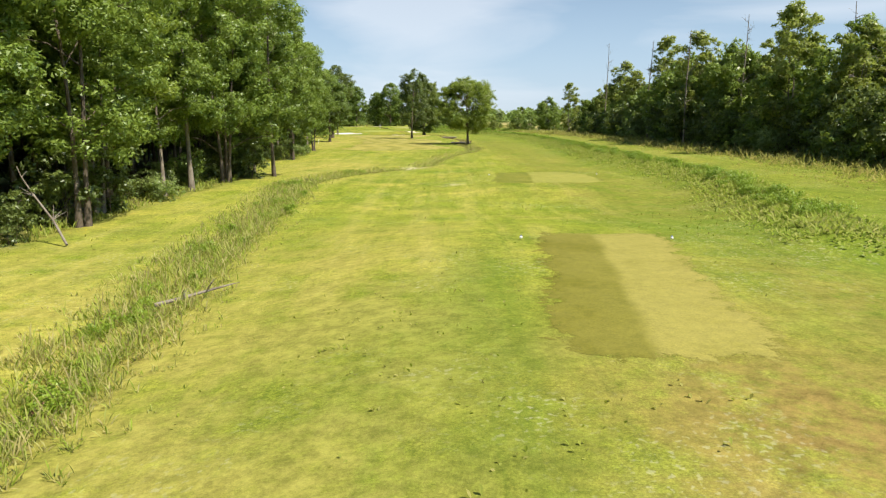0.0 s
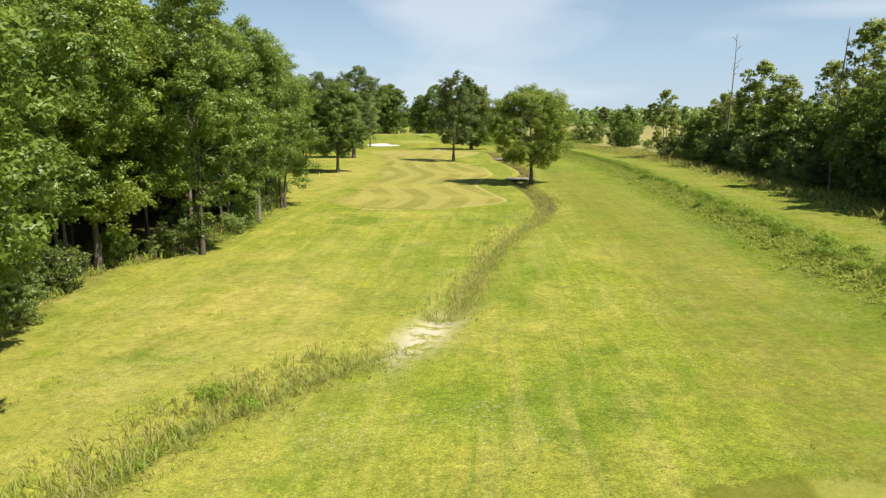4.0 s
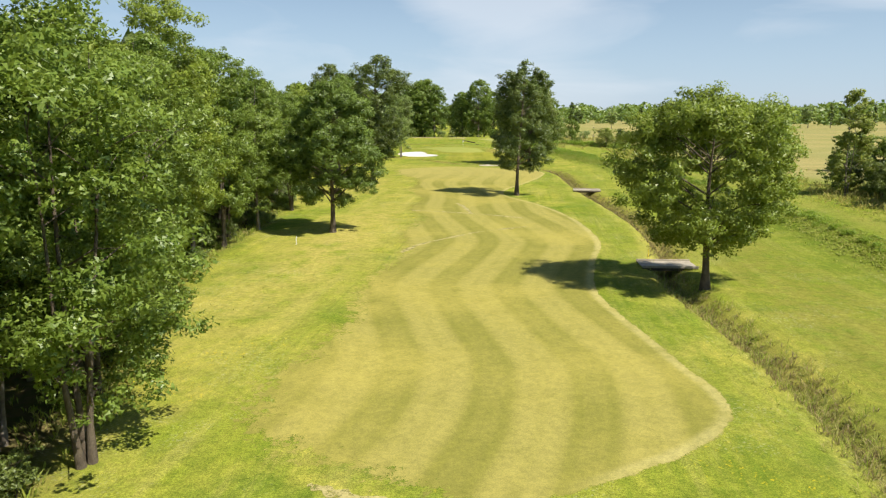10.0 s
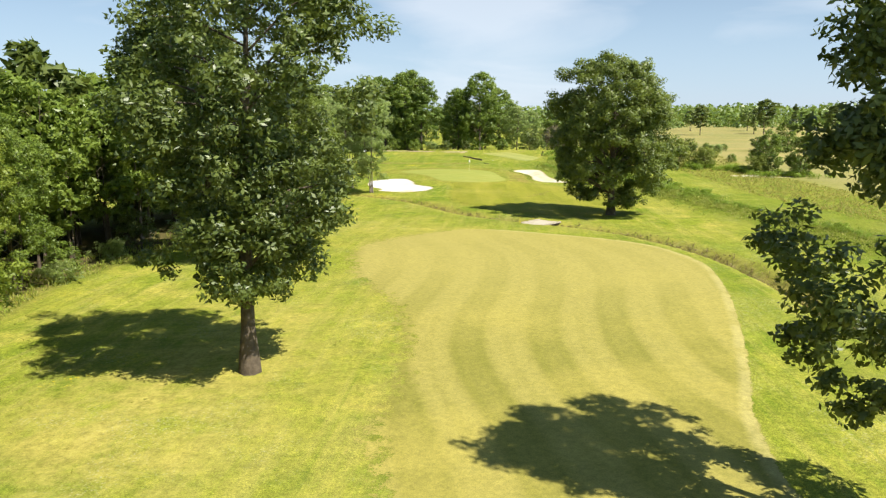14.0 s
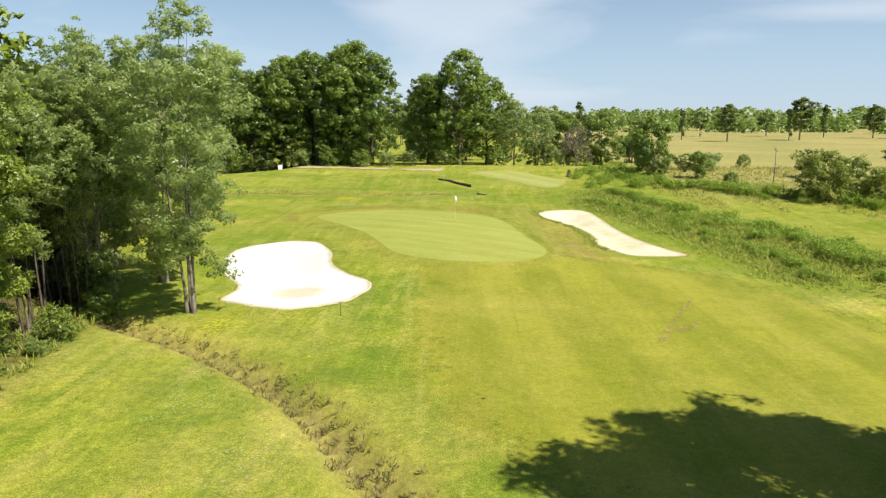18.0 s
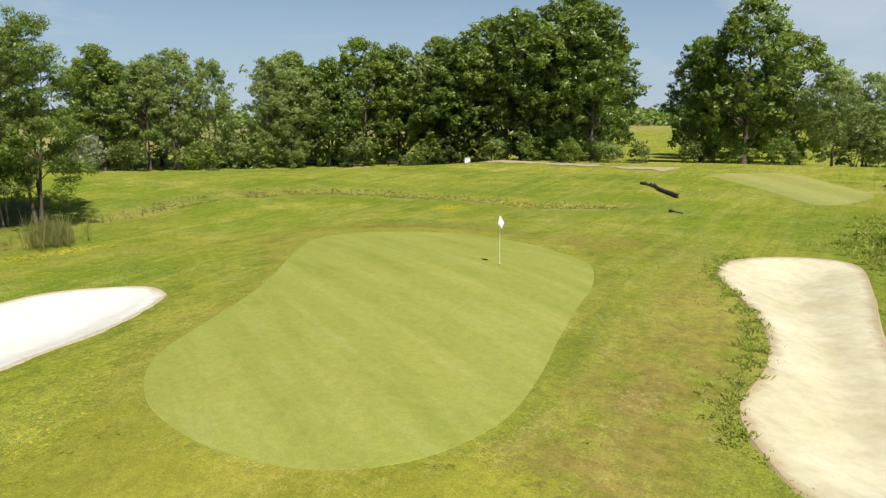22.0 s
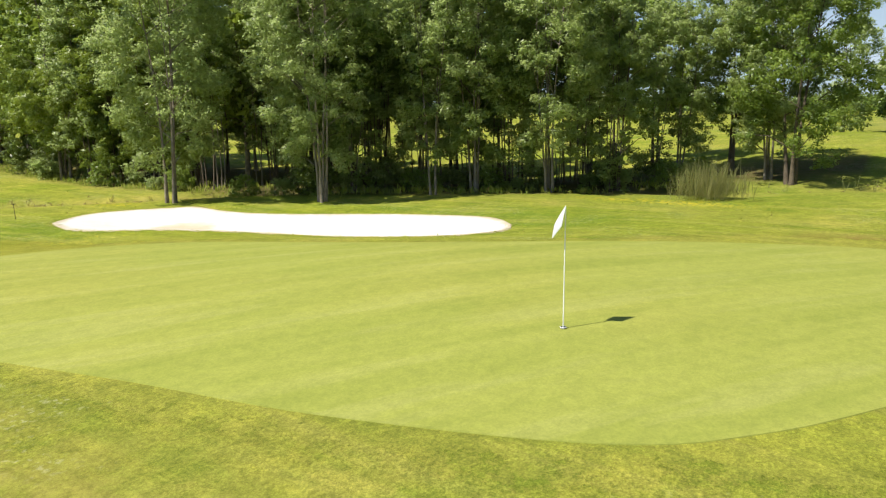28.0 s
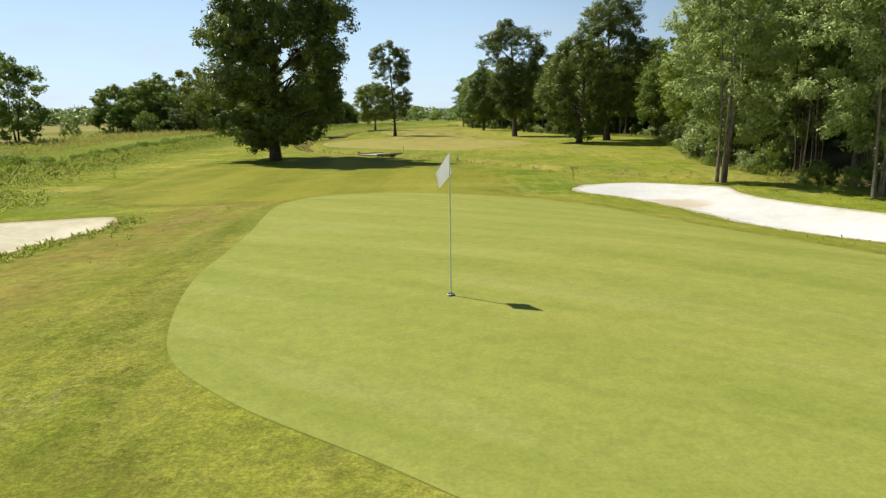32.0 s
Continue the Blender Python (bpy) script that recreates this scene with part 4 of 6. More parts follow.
def make_tree(name, seed, high, base, radius, leaves, leaf, foliage, bark, clumps=60, clump=0.24, trunk=0.22, top=0.9, waist=0.35, stems=1, lumps=0.3, lean=0.0, bare=0, sides=7, pointed=False, dome=0.5):
    """A tree as a thing: a tapered trunk with limbs, and a crown of leaf clumps. waist: the height in the crown at which it is widest."""
    rng = np.random.default_rng(seed)
    pieces, centres, radii = [], [], []
    phase = rng.random(6) * 6.28

    def envelope(u, ang):
        f = np.where(u < waist, np.sqrt(np.clip(1 - ((waist - u) / waist) ** 2, 0, 1)) * 0.75 + 0.25, np.clip(1 - ((u - waist) / (1 - waist)) ** 2, 0, 1) ** dome)
        return radius * np.clip(f, 0.06, 1) * (1 + lumps * (np.sin(2 * ang + phase[0] + 3 * u) * 0.5 + np.sin(3 * ang + phase[1] - 5 * u) * 0.35 + np.sin(7 * u + phase[2]) * 0.3))

    for s in range(stems):
        off = np.array([math.cos(phase[3] + s * 2.1), math.sin(phase[3] + s * 2.1)]) * (0.0 if stems == 1 else 0.25)
        tip = off * (1 if stems == 1 else radius * 1.3) + rng.normal(size=2) * 0.3 + np.array([lean, 0])
        hs = np.linspace(0, 1, 9)
        tall = high * (top if s == 0 else top * rng.uniform(0.75, 0.98))
        line = np.column_stack([off[0] + (tip[0] - off[0]) * hs**1.3 + 0.12 * np.sin(hs * 5 + phase[4] + s), off[1] + (tip[1] - off[1]) * hs**1.3 + 0.12 * np.sin(hs * 4 + phase[5]), hs * tall - 0.15])
        r0 = trunk * (1 if stems == 1 else 0.75)
        rr = r0 * (1 - 0.9 * hs**0.8)
        rr[0] = r0 * 1.45
        pieces.append(tube(line, rr, sides))
        limbs = max(4, clumps // (4 * stems))
        for k in range(limbs):
            h = rng.uniform(max(base * 0.75, 0.12 * high), high * 0.8)
            i = np.interp(h, line[:, 2], np.arange(9))
            at = np.array([np.interp(i, np.arange(9), line[:, c]) for c in range(3)])
            ang = k * 2.4 + rng.normal() * 0.4 + s
            u = np.clip((h + high * 0.1 - base) / (high - base), 0.03, 0.97)
            out = float(envelope(np.array(u), ang)) * rng.uniform(0.6, 0.9)
            end = at + np.array([math.cos(ang) * out, math.sin(ang) * out, out * rng.uniform(0.25, 0.8)])
            end[2] = min(end[2], high * 0.97)
            mid = 0.5 * (at + end) + np.array([0, 0, 0.12 * out])
            rl = max(0.02, 0.35 * np.interp(h, line[:, 2], rr) + 0.015)
            pieces.append(tube([at, mid, end], [rl, rl * 0.6, rl * 0.15], 4))
            if k >= bare:
                centres.append(end)
    k = max(0, clumps - len(centres))
    u = rng.random(k) ** 0.85
    ang = rng.random(k) * 2 * np.pi
    rad = envelope(u, ang) * np.sqrt(0.3 + 0.7 * rng.random(k)) * 0.9
    extra = np.column_stack([rad * np.cos(ang) + lean * u, rad * np.sin(ang), base + u * (high - base) * 0.95])
    centres = np.vstack([np.array(centres).reshape(-1, 3), extra])
    radii = radius * clump * (0.65 + 0.7 * rng.random(len(centres)))
    v, f = gathered(pieces)
    trunk_me = raw_mesh("trunk", v, f, bark)
    v, f, soft = leaf_cloud(rng, centres, radii, leaves, leaf, 0.8, pointed)
    crown_me = raw_mesh("crown", v, f, foliage)
    crown_me.normals_split_custom_set_from_vertices(soft.astype(np.float32))
    return trunk_me, crown_me


def plant(name, meshes, x, y, turn=0.0, scale=1.0, label="", category="tree", group="", sink=0.05, squeeze=1.0):
    root = new(name)
    root.matrix_basis = Matrix.LocRotScale((x, y, float(height(x, y)) - sink), Euler((0, 0, turn)), (scale * squeeze, scale * squeeze, scale))
    for kind, me in zip(("trunk", "crown"), meshes):
        new(kind, me).parent = root
    return tagged(root, label, category, group)


# single trees along the fairway
TREE_A = make_tree("a", 11, 11.4, 2.7, 5.0, 84000, 0.12, M_LEAF4, M_BARK, 150, 0.21, 0.26, 0.86, 0.45, 1, 0.14)
TREE_B = make_tree("b", 23, 16.8, 3.4, 4.0, 36000, 0.115, M_LEAF2, M_BARK, 80, 0.25, 0.25, 0.97, 0.45, 1, 0.42, 0.5, 3, 7, True)
TREE_C = make_tree("c", 35, 12.9, 2.8, 4.2, 105000, 0.085, M_LEAF7, M_BARK, 140, 0.22, 0.25, 0.9, 0.42, 1, 0.2, 0.6, 0, 7, True)
TREE_D = make_tree("d", 47, 18.6, 3.6, 4.6, 66000, 0.115, M_LEAF2, M_BARK, 150, 0.24, 0.36, 0.97, 0.48, 1, 0.36, -0.4, 3, 7, True)
TREE_E = make_tree("e", 59, 17.6, 1.6, 7.2, 110000, 0.14, M_LEAF5, M_BARK, 260, 0.17, 0.45, 0.88, 0.58, 1, 0.2, -0.6, 0, 7, True, 0.36)
plant("fairway_tree", TREE_A, 5.0, 126.0, 0.6, 1, "round-crowned green tree beside the ditch footbridge")
plant("fairway_tree", TREE_B, -6.5, 174.0, 0.4, 1, "tall sparse dark-leaved tree at the fairway edge")
plant("fairway_tree", TREE_C, -21.8, 142.3, 0.3, 1, "full-crowned green tree before the wood edge")
plant("fairway_tree", TREE_D, -27.4, 184.7, 2.6, 1, "tall dark oak with a spiky broken top")
plant("oak_tree", TREE_E, -4.9, 237.8, 0.9, 1, "large dense dark-green oak beside the ditch")

OAK_F = make_tree("g", 61, 12.6, 1.3, 4.6, 40000, 0.17, M_LEAF5, M_BARK, 120, 0.22, 0.34, 0.88, 0.5, 1, 0.2, 0, 0, 7, False, 0.42)
plant("oak_tree", OAK_F, -34.3, 214.3, 0.3, 1, "broad dark-green oak standing before the wood")
plant("oak_tree", TREE_D, -38.5, 207.0, 0.9, 1.02, "tall dark oak at the corner of the wood")

# the wood along one side
W_FRONT = [
    make_tree("w", 101, 16.5, 3.0, 3.6, 40000, 0.125, M_LEAF, M_BARK, 96, 0.25, 0.17, 0.95, 0.50, 2, 0.25),
    make_tree("w", 102, 17.3, 3.9, 3.3, 40000, 0.125, M_LEAF, M_BARKL, 96, 0.25, 0.16, 0.95, 0.55, 1, 0.28),
    make_tree("w", 103, 15.3, 1.3, 3.9, 40000, 0.125, M_LEAF, M_BARK, 96, 0.25, 0.18, 0.94, 0.45, 3, 0.25),
    make_tree("w", 104, 16.0, 3.3, 3.5, 40000, 0.125, M_LEAF, M_BARKL, 96, 0.25, 0.15, 0.95, 0.52, 2, 0.3),
    make_tree("w", 105, 17.8, 2.7, 3.7, 40000, 0.125, M_LEAF4, M_BARK, 96, 0.25, 0.18, 0.95, 0.55, 1, 0.25),
]
W_BACK = [
    make_tree("v", 111, 15.9, 4.4, 3.3, 1200, 0.82, M_LEAF, M_BARK, 60, 0.28, 0.16, 0.92, 0.55, 1, 0.2, 0, 0, 5),
    make_tree("v", 112, 16.8, 4.8, 3.2, 1200, 0.82, M_LEAF2, M_BARK, 60, 0.28, 0.15, 0.92, 0.55, 2, 0.2, 0, 0, 5),
    make_tree("v", 113, 15.2, 4.2, 3.3, 1200, 0.82, M_LEAF3, M_BARKL, 60, 0.28, 0.14, 0.92, 0.5, 2, 0.2, 0, 0, 5),
]
W_MID = [
    make_tree("m", 116, 16.2, 4.4, 3.5, 5000, 0.35, M_LEAF, M_BARK, 84, 0.26, 0.17, 0.94, 0.5, 2, 0.25),
    make_tree("m", 117, 17.0, 5.0, 3.4, 5000, 0.35, M_LEAF4, M_BARKL, 84, 0.26, 0.16, 0.94, 0.55, 1, 0.25),
    make_tree("m", 118, 15.4, 4.0, 3.6, 5000, 0.35, M_LEAF, M_BARK, 84, 0.26, 0.16, 0.94, 0.5, 2, 0.25),
]
W_DEEP = [
    make_tree("u", 126, 15.0, 0.6, 3.4, 1500, 0.75, M_LEAF2, M_BARK, 70, 0.28, 0.15, 0.92, 0.4, 2, 0.2, 0, 0, 5),
    make_tree("u", 127, 13.8, 0.4, 3.3, 1500, 0.75, M_LEAF2, M_BARK, 70, 0.28, 0.14, 0.92, 0.35, 1, 0.2, 0, 0, 5),
]
W_EDGE = [
    make_tree("e", 128, 14.6, 1.4, 3.3, 38000, 0.125, M_LEAF4, M_BARK, 96, 0.25, 0.13, 0.95, 0.5, 3, 0.28),
    make_tree("e", 129, 15.4, 1.8, 3.1, 38000, 0.125, M_LEAF4, M_BARKL, 96, 0.25, 0.12, 0.95, 0.52, 4, 0.3),
    make_tree("e", 130, 13.8, 1.2, 3.4, 38000, 0.125, M_LEAF, M_BARK, 96, 0.25, 0.13, 0.94, 0.48, 3, 0.28),
]
BUSHES = [
    make_tree("s", 121, 3.2, 0.1, 1.9, 2600, 0.17, M_LEAF, M_BARK, 40, 0.3, 0.05, 0.8, 0.35, 3, 0.3, 0, 0, 5),
    make_tree("s", 122, 2.4, 0.05, 1.7, 2200, 0.17, M_LEAF3, M_BARK, 40, 0.3, 0.05, 0.8, 0.3, 3, 0.3, 0, 0, 5),
    make_tree("s", 123, 4.4, 0.2, 2.1, 3200, 0.18, M_LEAF2, M_BARK, 40, 0.3, 0.06, 0.85, 0.4, 3, 0.3, 0, 0, 5),
]
K_TREE = make_tree("k", 131, 16.4, 1.6, 3.4, 46000, 0.12, M_LEAF3, M_BARKL, 150, 0.23, 0.12, 0.95, 0.5, 4, 0.28)
LABELS = ["leafy green wood tree with several stems", "slender green wood tree with a pale trunk", "dark-leaved wood tree with low branches", "grey-green wood tree with a pale trunk", "bright green tall wood tree"]
rw = random.Random(5)


def wood_scale(y, lo, hi):
    """The wood grows lower towards the middle of the hole."""
    return rw.uniform(lo, hi) * float(np.interp(y, [50, 62, 76, 92, 106, 116, 126, 138, 148, 182, 205, 215], [1.0, 1.06, 1.04, 0.93, 0.87, 0.83, 0.94, 0.94, 0.79, 0.79, 0.88, 0.97]))


fixed = [(-14.9, 29.6), (-15.8, 45.0), (-15.6, 51.6), (-16.5, 62.2), (-20.7, 76.8), (-16.7, 81.3), (-17.3, 93.3), (-18.0, 102.2), (-23.0, 113.7), (-25.9, 122.5), (-27.8, 134.5), (-28.6, 143), (-30.0, 156), (-35.6, 172), (-36, 178)]
placed = []
for k, (x, y) in enumerate(fixed):
    placed.append((x, y))
    plant("wood_tree", W_FRONT[k % 5] if y < 190 else W_MID[k % 3], x, y, rw.random() * 6.28, wood_scale(y, 0.94, 1.06), LABELS[k % 5], group="trees of the wood")
# a tree that stands out from the edge, with low bushes behind it
placed.append((-13.4, 56.7))
plant("wood_tree", W_FRONT[0], -13.4, 56.7, 1.9, 1.0, "dark two-stemmed tree standing out from the wood", group="trees of the wood")
for bx, by, bs in ((-14.6, 55.2, 0.7), (-15.4, 57.0, 0.8), (-16.4, 54.6, 0.75), (-17.3, 58.4, 0.9)):
    plant("bush", BUSHES[2], bx, by, bx, bs, "dark leafy bush in the shade of the wood", "bush", "bushes at the wood edge")
y = 4.0
while y < 258:
    for row, (off, fine) in enumerate(((1.6, 1), (4.6, 1), (8.6, 0))):
        yy = y + rw.uniform(-1.3, 1.3) + (1.6 if row % 2 else 0)
        xx = float(wood_x(yy)) - off + rw.uniform(-0.9, 0.9)
        if min(math.hypot(xx - a, yy - b) for a, b in placed) < 2.4 or (row == 0 and rw.random() < (0.08 if yy < 170 else 0.25)):
            continue
        if row > 1 and yy > 240:
            continue
        placed.append((xx, yy))
        k = rw.randrange(5)
        if row == 1 and yy > 22:
            plant("wood_tree", W_MID[k % 3], xx, yy, rw.random() * 6.28, wood_scale(yy, 0.88, 1.06), "leafy tree in the second row of the wood", group="trees of the wood")
        elif row == 0 and 165 < yy < 262:
            plant("wood_tree", W_EDGE[k % 3] if yy > 205 else W_FRONT[k], xx, yy, rw.random() * 6.28, wood_scale(yy, 0.84, 1.02), "bright many-stemmed tree at the wood edge" if yy > 205 else LABELS[k], group="trees of the wood")
        elif fine and 165 < yy < 222:
            plant("wood_tree", W_MID[k % 3], xx, yy, rw.random() * 6.28, wood_scale(yy, 0.84, 1.0), "leafy tree at the edge of the wood", group="trees of the wood")
        elif fine and yy >= 222:
            plant("wood_tree", K_TREE, xx, yy, rw.random() * 6.28, wood_scale(yy, 0.84, 1.0), "grey-green many-stemmed tree at the wood edge", group="trees of the wood")
        elif fine and yy > 22:
            plant("wood_tree", W_FRONT[k], xx, yy, rw.random() * 6.28, wood_scale(yy, 0.84, 1.06), LABELS[k], group="trees of the wood")
        else:
            plant("wood_tree", W_BACK[k % 3], xx, yy, rw.random() * 6.28, wood_scale(yy, 0.88, 1.08), "tree deep inside the shady wood", group="trees of the wood")
    y += 4.1
for k in range(112):
    yy = -6 + (k // 2) * 4.3 + rw.uniform(-1, 1)
    xx = float(wood_x(yy)) - (13.0 if k % 2 else 17.4) + rw.uniform(-1, 1)
    plant("wood_tree", W_DEEP[k // 2 % 2], xx, yy, rw.random() * 6.28, wood_scale(yy, 0.85, 1.05), "dark low-branched tree deep inside the wood", group="trees of the wood")
for k in range(95):
    yy = rw.uniform(25, 256)
    xx = float(wood_x(yy)) + rw.uniform(-2.6, 0.1)
    plant("bush", BUSHES[k % 3], xx, yy, rw.random() * 6.28, rw.uniform(0.3, 0.75), "leafy low bush at the wood edge", "bush", "bushes at the wood edge")

SLIM = [
    make_tree("d", 136, 15.8, 1.6, 2.6, 27000, 0.125, M_LEAF3, M_BARK, 120, 0.24, 0.085, 0.96, 0.5, 5, 0.3),
    make_tree("d", 137, 16.6, 2.2, 2.4, 26000, 0.125, M_LEAF3, M_BARKL, 110, 0.25, 0.08, 0.96, 0.55, 4, 0.3),
]
# trees round the far side of the green
plant("bunker_tree", K_TREE, -36.8, 260.3, 0.5, 1, "many-stemmed grey-green tree beside the white bunker")
for k, (x, y, s) in enumerate([(-41.3, 267.2, 0.95), (-41.0, 245.5, 1.0), (-44.2, 264.4, 0.95), (-46.4, 271.3, 0.92), (-48.6, 272.6, 0.95), (-51.6, 273.4, 0.9), (-50.4, 276.6, 0.93), (-54.2, 265.0, 0.95), (-58.5, 275.8, 0.9), (-62.8, 284.2, 0.92), (-60.0, 281.5, 0.8), (-57.2, 288.6, 0.92), (-58.8, 287.0, 0.85), (-46.5, 258.0, 0.95), (-52, 254, 1.0), (-43.5, 254, 0.9), (-50, 262, 0.95), (-57, 259, 1.0), (-60, 268, 0.95), (-47, 248, 1.0), (-55, 246, 1.0), (-63, 262, 1.0), (-53.5, 279.5, 0.85), (-66.5, 278, 0.9), (-48, 266.5, 0.9)]):
    plant("ditch_tree", ((W_FRONT[k % 3] if k % 2 else K_TREE) if 8 <= k <= 12 else SLIM[k % 2] if k > 15 and x > -56 else W_MID[k % 3] if k > 15 else SLIM[k % 4 // 2] if k % 2 else K_TREE), x, y, rw.random() * 6.28, s, "slender many-stemmed tree along the ditch", group="trees along the ditch")
for k in range(20):
    x, y = rw.uniform(-60, -43), rw.uniform(246, 264)
    if y > 268 - 0.1 * abs(x + 50) or min(math.hypot(x - a, y - b) for a, b in placed) < 1.6:
        continue
    placed.append((x, y))
    plant("ditch_tree", SLIM[k % 2] if x > -50 else W_MID[k % 3], x, y, rw.random() * 6.28, rw.uniform(0.85, 1.0), "slender many-stemmed tree in the small copse", group="trees along the ditch")
for k in range(16):
    x = -41.5 - k * 0.95
    plant("bush", BUSHES[k % 3], x + rw.uniform(-0.6, 0.6), 261 + (k * 1.35) + rw.uniform(-1, 1), rw.random() * 6.28, rw.uniform(0.3, 0.6), "low leafy bush below the copse", "bush", "bushes at the wood edge")
SAPLING = [
    make_tree("n", 171, 11.5, 6.4, 1.5, 3600, 0.13, M_LEAF3, M_BARK, 34, 0.36, 0.065, 0.96, 0.5, 2, 0.3, 0.3),
    make_tree("n", 172, 12.6, 7.2, 1.4, 3400, 0.13, M_LEAF3, M_BARK, 34, 0.36, 0.07, 0.96, 0.5, 1, 0.3, -0.4),
    make_tree("n", 173, 10.2, 5.6, 1.3, 3200, 0.13, M_LEAF3, M_BARKL, 34, 0.36, 0.06, 0.96, 0.5, 3, 0.3, 0.2),
]
for k in range(54):
    d = (k + rw.random()) / 54
    x, y = -42.5 - 17 * d + rw.uniform(-0.6, 0.6), 262.5 + 21 * d - rw.uniform(0.5, 9)
    plant("sapling", SAPLING[k % 3], x, y, rw.random() * 6.28, rw.uniform(0.85, 1.1), "thin dark-stemmed young tree in the copse", group="thin stems in the copse")
for k in range(0, 26, 2):
    x = -43.5 - k * 0.68
    plant("bush", BUSHES[k % 3], x + rw.uniform(-0.5, 0.5), 263.5 + k * 0.84 + rw.uniform(-0.8, 0.8), rw.random() * 6.28, rw.uniform(0.3, 0.55), "low dark bush on the ditch bank", "bush", "bushes at the wood edge")
plant("ditch_tree", W_EDGE[1], -41.8, 240.6, 0.7, 1.16, "tall bright many-stemmed tree at the wood corner", group="trees along the ditch")
BLOOM = make_tree("b", 165, 3.6, 0.1, 2.0, 3000, 0.16, M_BLOSSOM, M_BARK, 50, 0.3, 0.05, 0.8, 0.4, 3, 0.3, 0, 0, 5)
plant("flowering_bush", BLOOM, -76.2, 304.5, 0.4, 1.0, "rounded bush covered in whitish blossom", "bush")
OAKS = [
    make_tree("o", 141, 17.6, 1.2, 5.1, 16000, 0.30, M_LEAF7, M_BARK, 150, 0.2, 0.28, 0.9, 0.42, 1, 0.22),
    make_tree("o", 142, 18.8, 0.8, 5.4, 16000, 0.30, M_LEAF, M_BARK, 150, 0.2, 0.30, 0.9, 0.45, 1, 0.22),
    make_tree("o", 143, 16.4, 1.4, 4.6, 12000, 0.26, M_LEAF3, M_BARK, 150, 0.2, 0.24, 0.93, 0.5, 2, 0.28),
]
for k, (x, y, s, v) in enumerate([(-96, 288, 0.85, 2), (-100, 294, 0.9, 0), (-96, 299, 0.98, 2), (-97.5, 305, 0.9, 0), (-104, 300, 0.9, 2), (-88, 314.5, 0.88, 1), (-85, 318, 0.9, 2), (-83.5, 321.2, 1.02, 2), (-81.8, 325.2, 0.96, 2), (-78.6, 332.4, 1.0, 2), (-77, 335, 0.92, 2), (-75, 340, 0.95, 0), (-73, 346, 0.98, 1), (-71, 352, 1.0, 0), (-66, 352, 1.0, 2), (-61, 350, 0.92, 0), (-56, 351, 0.98, 1), (-50, 350, 1.02, 0), (-43.5, 350, 1.05, 1), (-39.8, 349, 1.0, 0), (-68, 360, 1.05, 1), (-57, 360, 1.05, 0), (-46, 359, 1.08, 1), (-47, 373, 1.05, 0), (-53, 386, 1.05, 1), (-25.0, 373, 1.28, 1), (-32.0, 377, 1.1, 0), (-19.5, 380, 1.05, 1), (-10, 362, 0.72, 2), (-14, 372, 0.85, 2), (-24, 396, 1.0, 0), (-60, 400, 1.0, 1), (-66, 420, 1.0, 0), (-82, 340, 0.95, 1), (-90, 324, 0.9, 0), (-80, 347, 0.95, 0), (-77, 356, 1.0, 1), (-93, 318, 0.9, 0), (-35, 402, 0.95, 1), (-30, 409, 0.95, 0), (-33, 416, 0.9, 1), (-62, 356, 1.0, 0), (-52, 356, 1.0, 1), (-71, 362, 1.0, 0), (-79, 338, 0.9, 1), (-34.5, 392, 0.8, 0)]):
    plant("oak_tree", OAKS[v], x, y, rw.random() * 6.28, s * (1.1 if -62 < x < -36 else 0.9 if x < -74 else 1.0), ("dense dark-green oak behind the green", "tall bright oak behind the green", "airy grey-green tree behind the green")[v], group="trees behind the green", squeeze=0.84 if -84 < x < -78 and y < 334 else 1.0)
for k, (x, y, s) in enumerate([(-87, 309.2, 1.3), (-80.6, 328.4, 1.5), (-82.5, 330.5, 1.3), (-79.3, 330.2, 1.4), (-83.5, 325.5, 1.2), (-84, 314, 0.9), (-80, 322, 1.1), (-76, 334, 1.0), (-72, 341, 1.1), (-62, 346, 1.3), (-52, 346, 1.2), (-59, 347, 1.0), (-41, 344, 0.9), (-37, 346, 1.0), (-11, 351, 1.2), (-1, 352, 1.0), (-66, 347, 0.8), (-28, 349, 0.6), (-18, 350, 0.9), (-8, 354, 1.3), (-33, 346, 0.6), (-47, 346, 1.0)]):
    plant("bush", BUSHES[k % 3], x, y, rw.random() * 6.28, s, "dense leafy shrub before the trees", "bush", "shrubs behind the green")
# brambles and coarse weeds along the grass bank
BRAMBLES = [
    make_tree("r", 166, 1.2, 0.02, 1.2, 1800, 0.095, M_BRAMBLE, M_BARK, 34, 0.34, 0.02, 0.8, 0.4, 3, 0.35, 0, 0, 4)[1],
    make_tree("r", 167, 0.9, 0.02, 1.4, 1800, 0.095, M_BRAMBLE, M_BARK, 34, 0.34, 0.02, 0.8, 0.4, 3, 0.35, 0, 0, 4)[1],
]


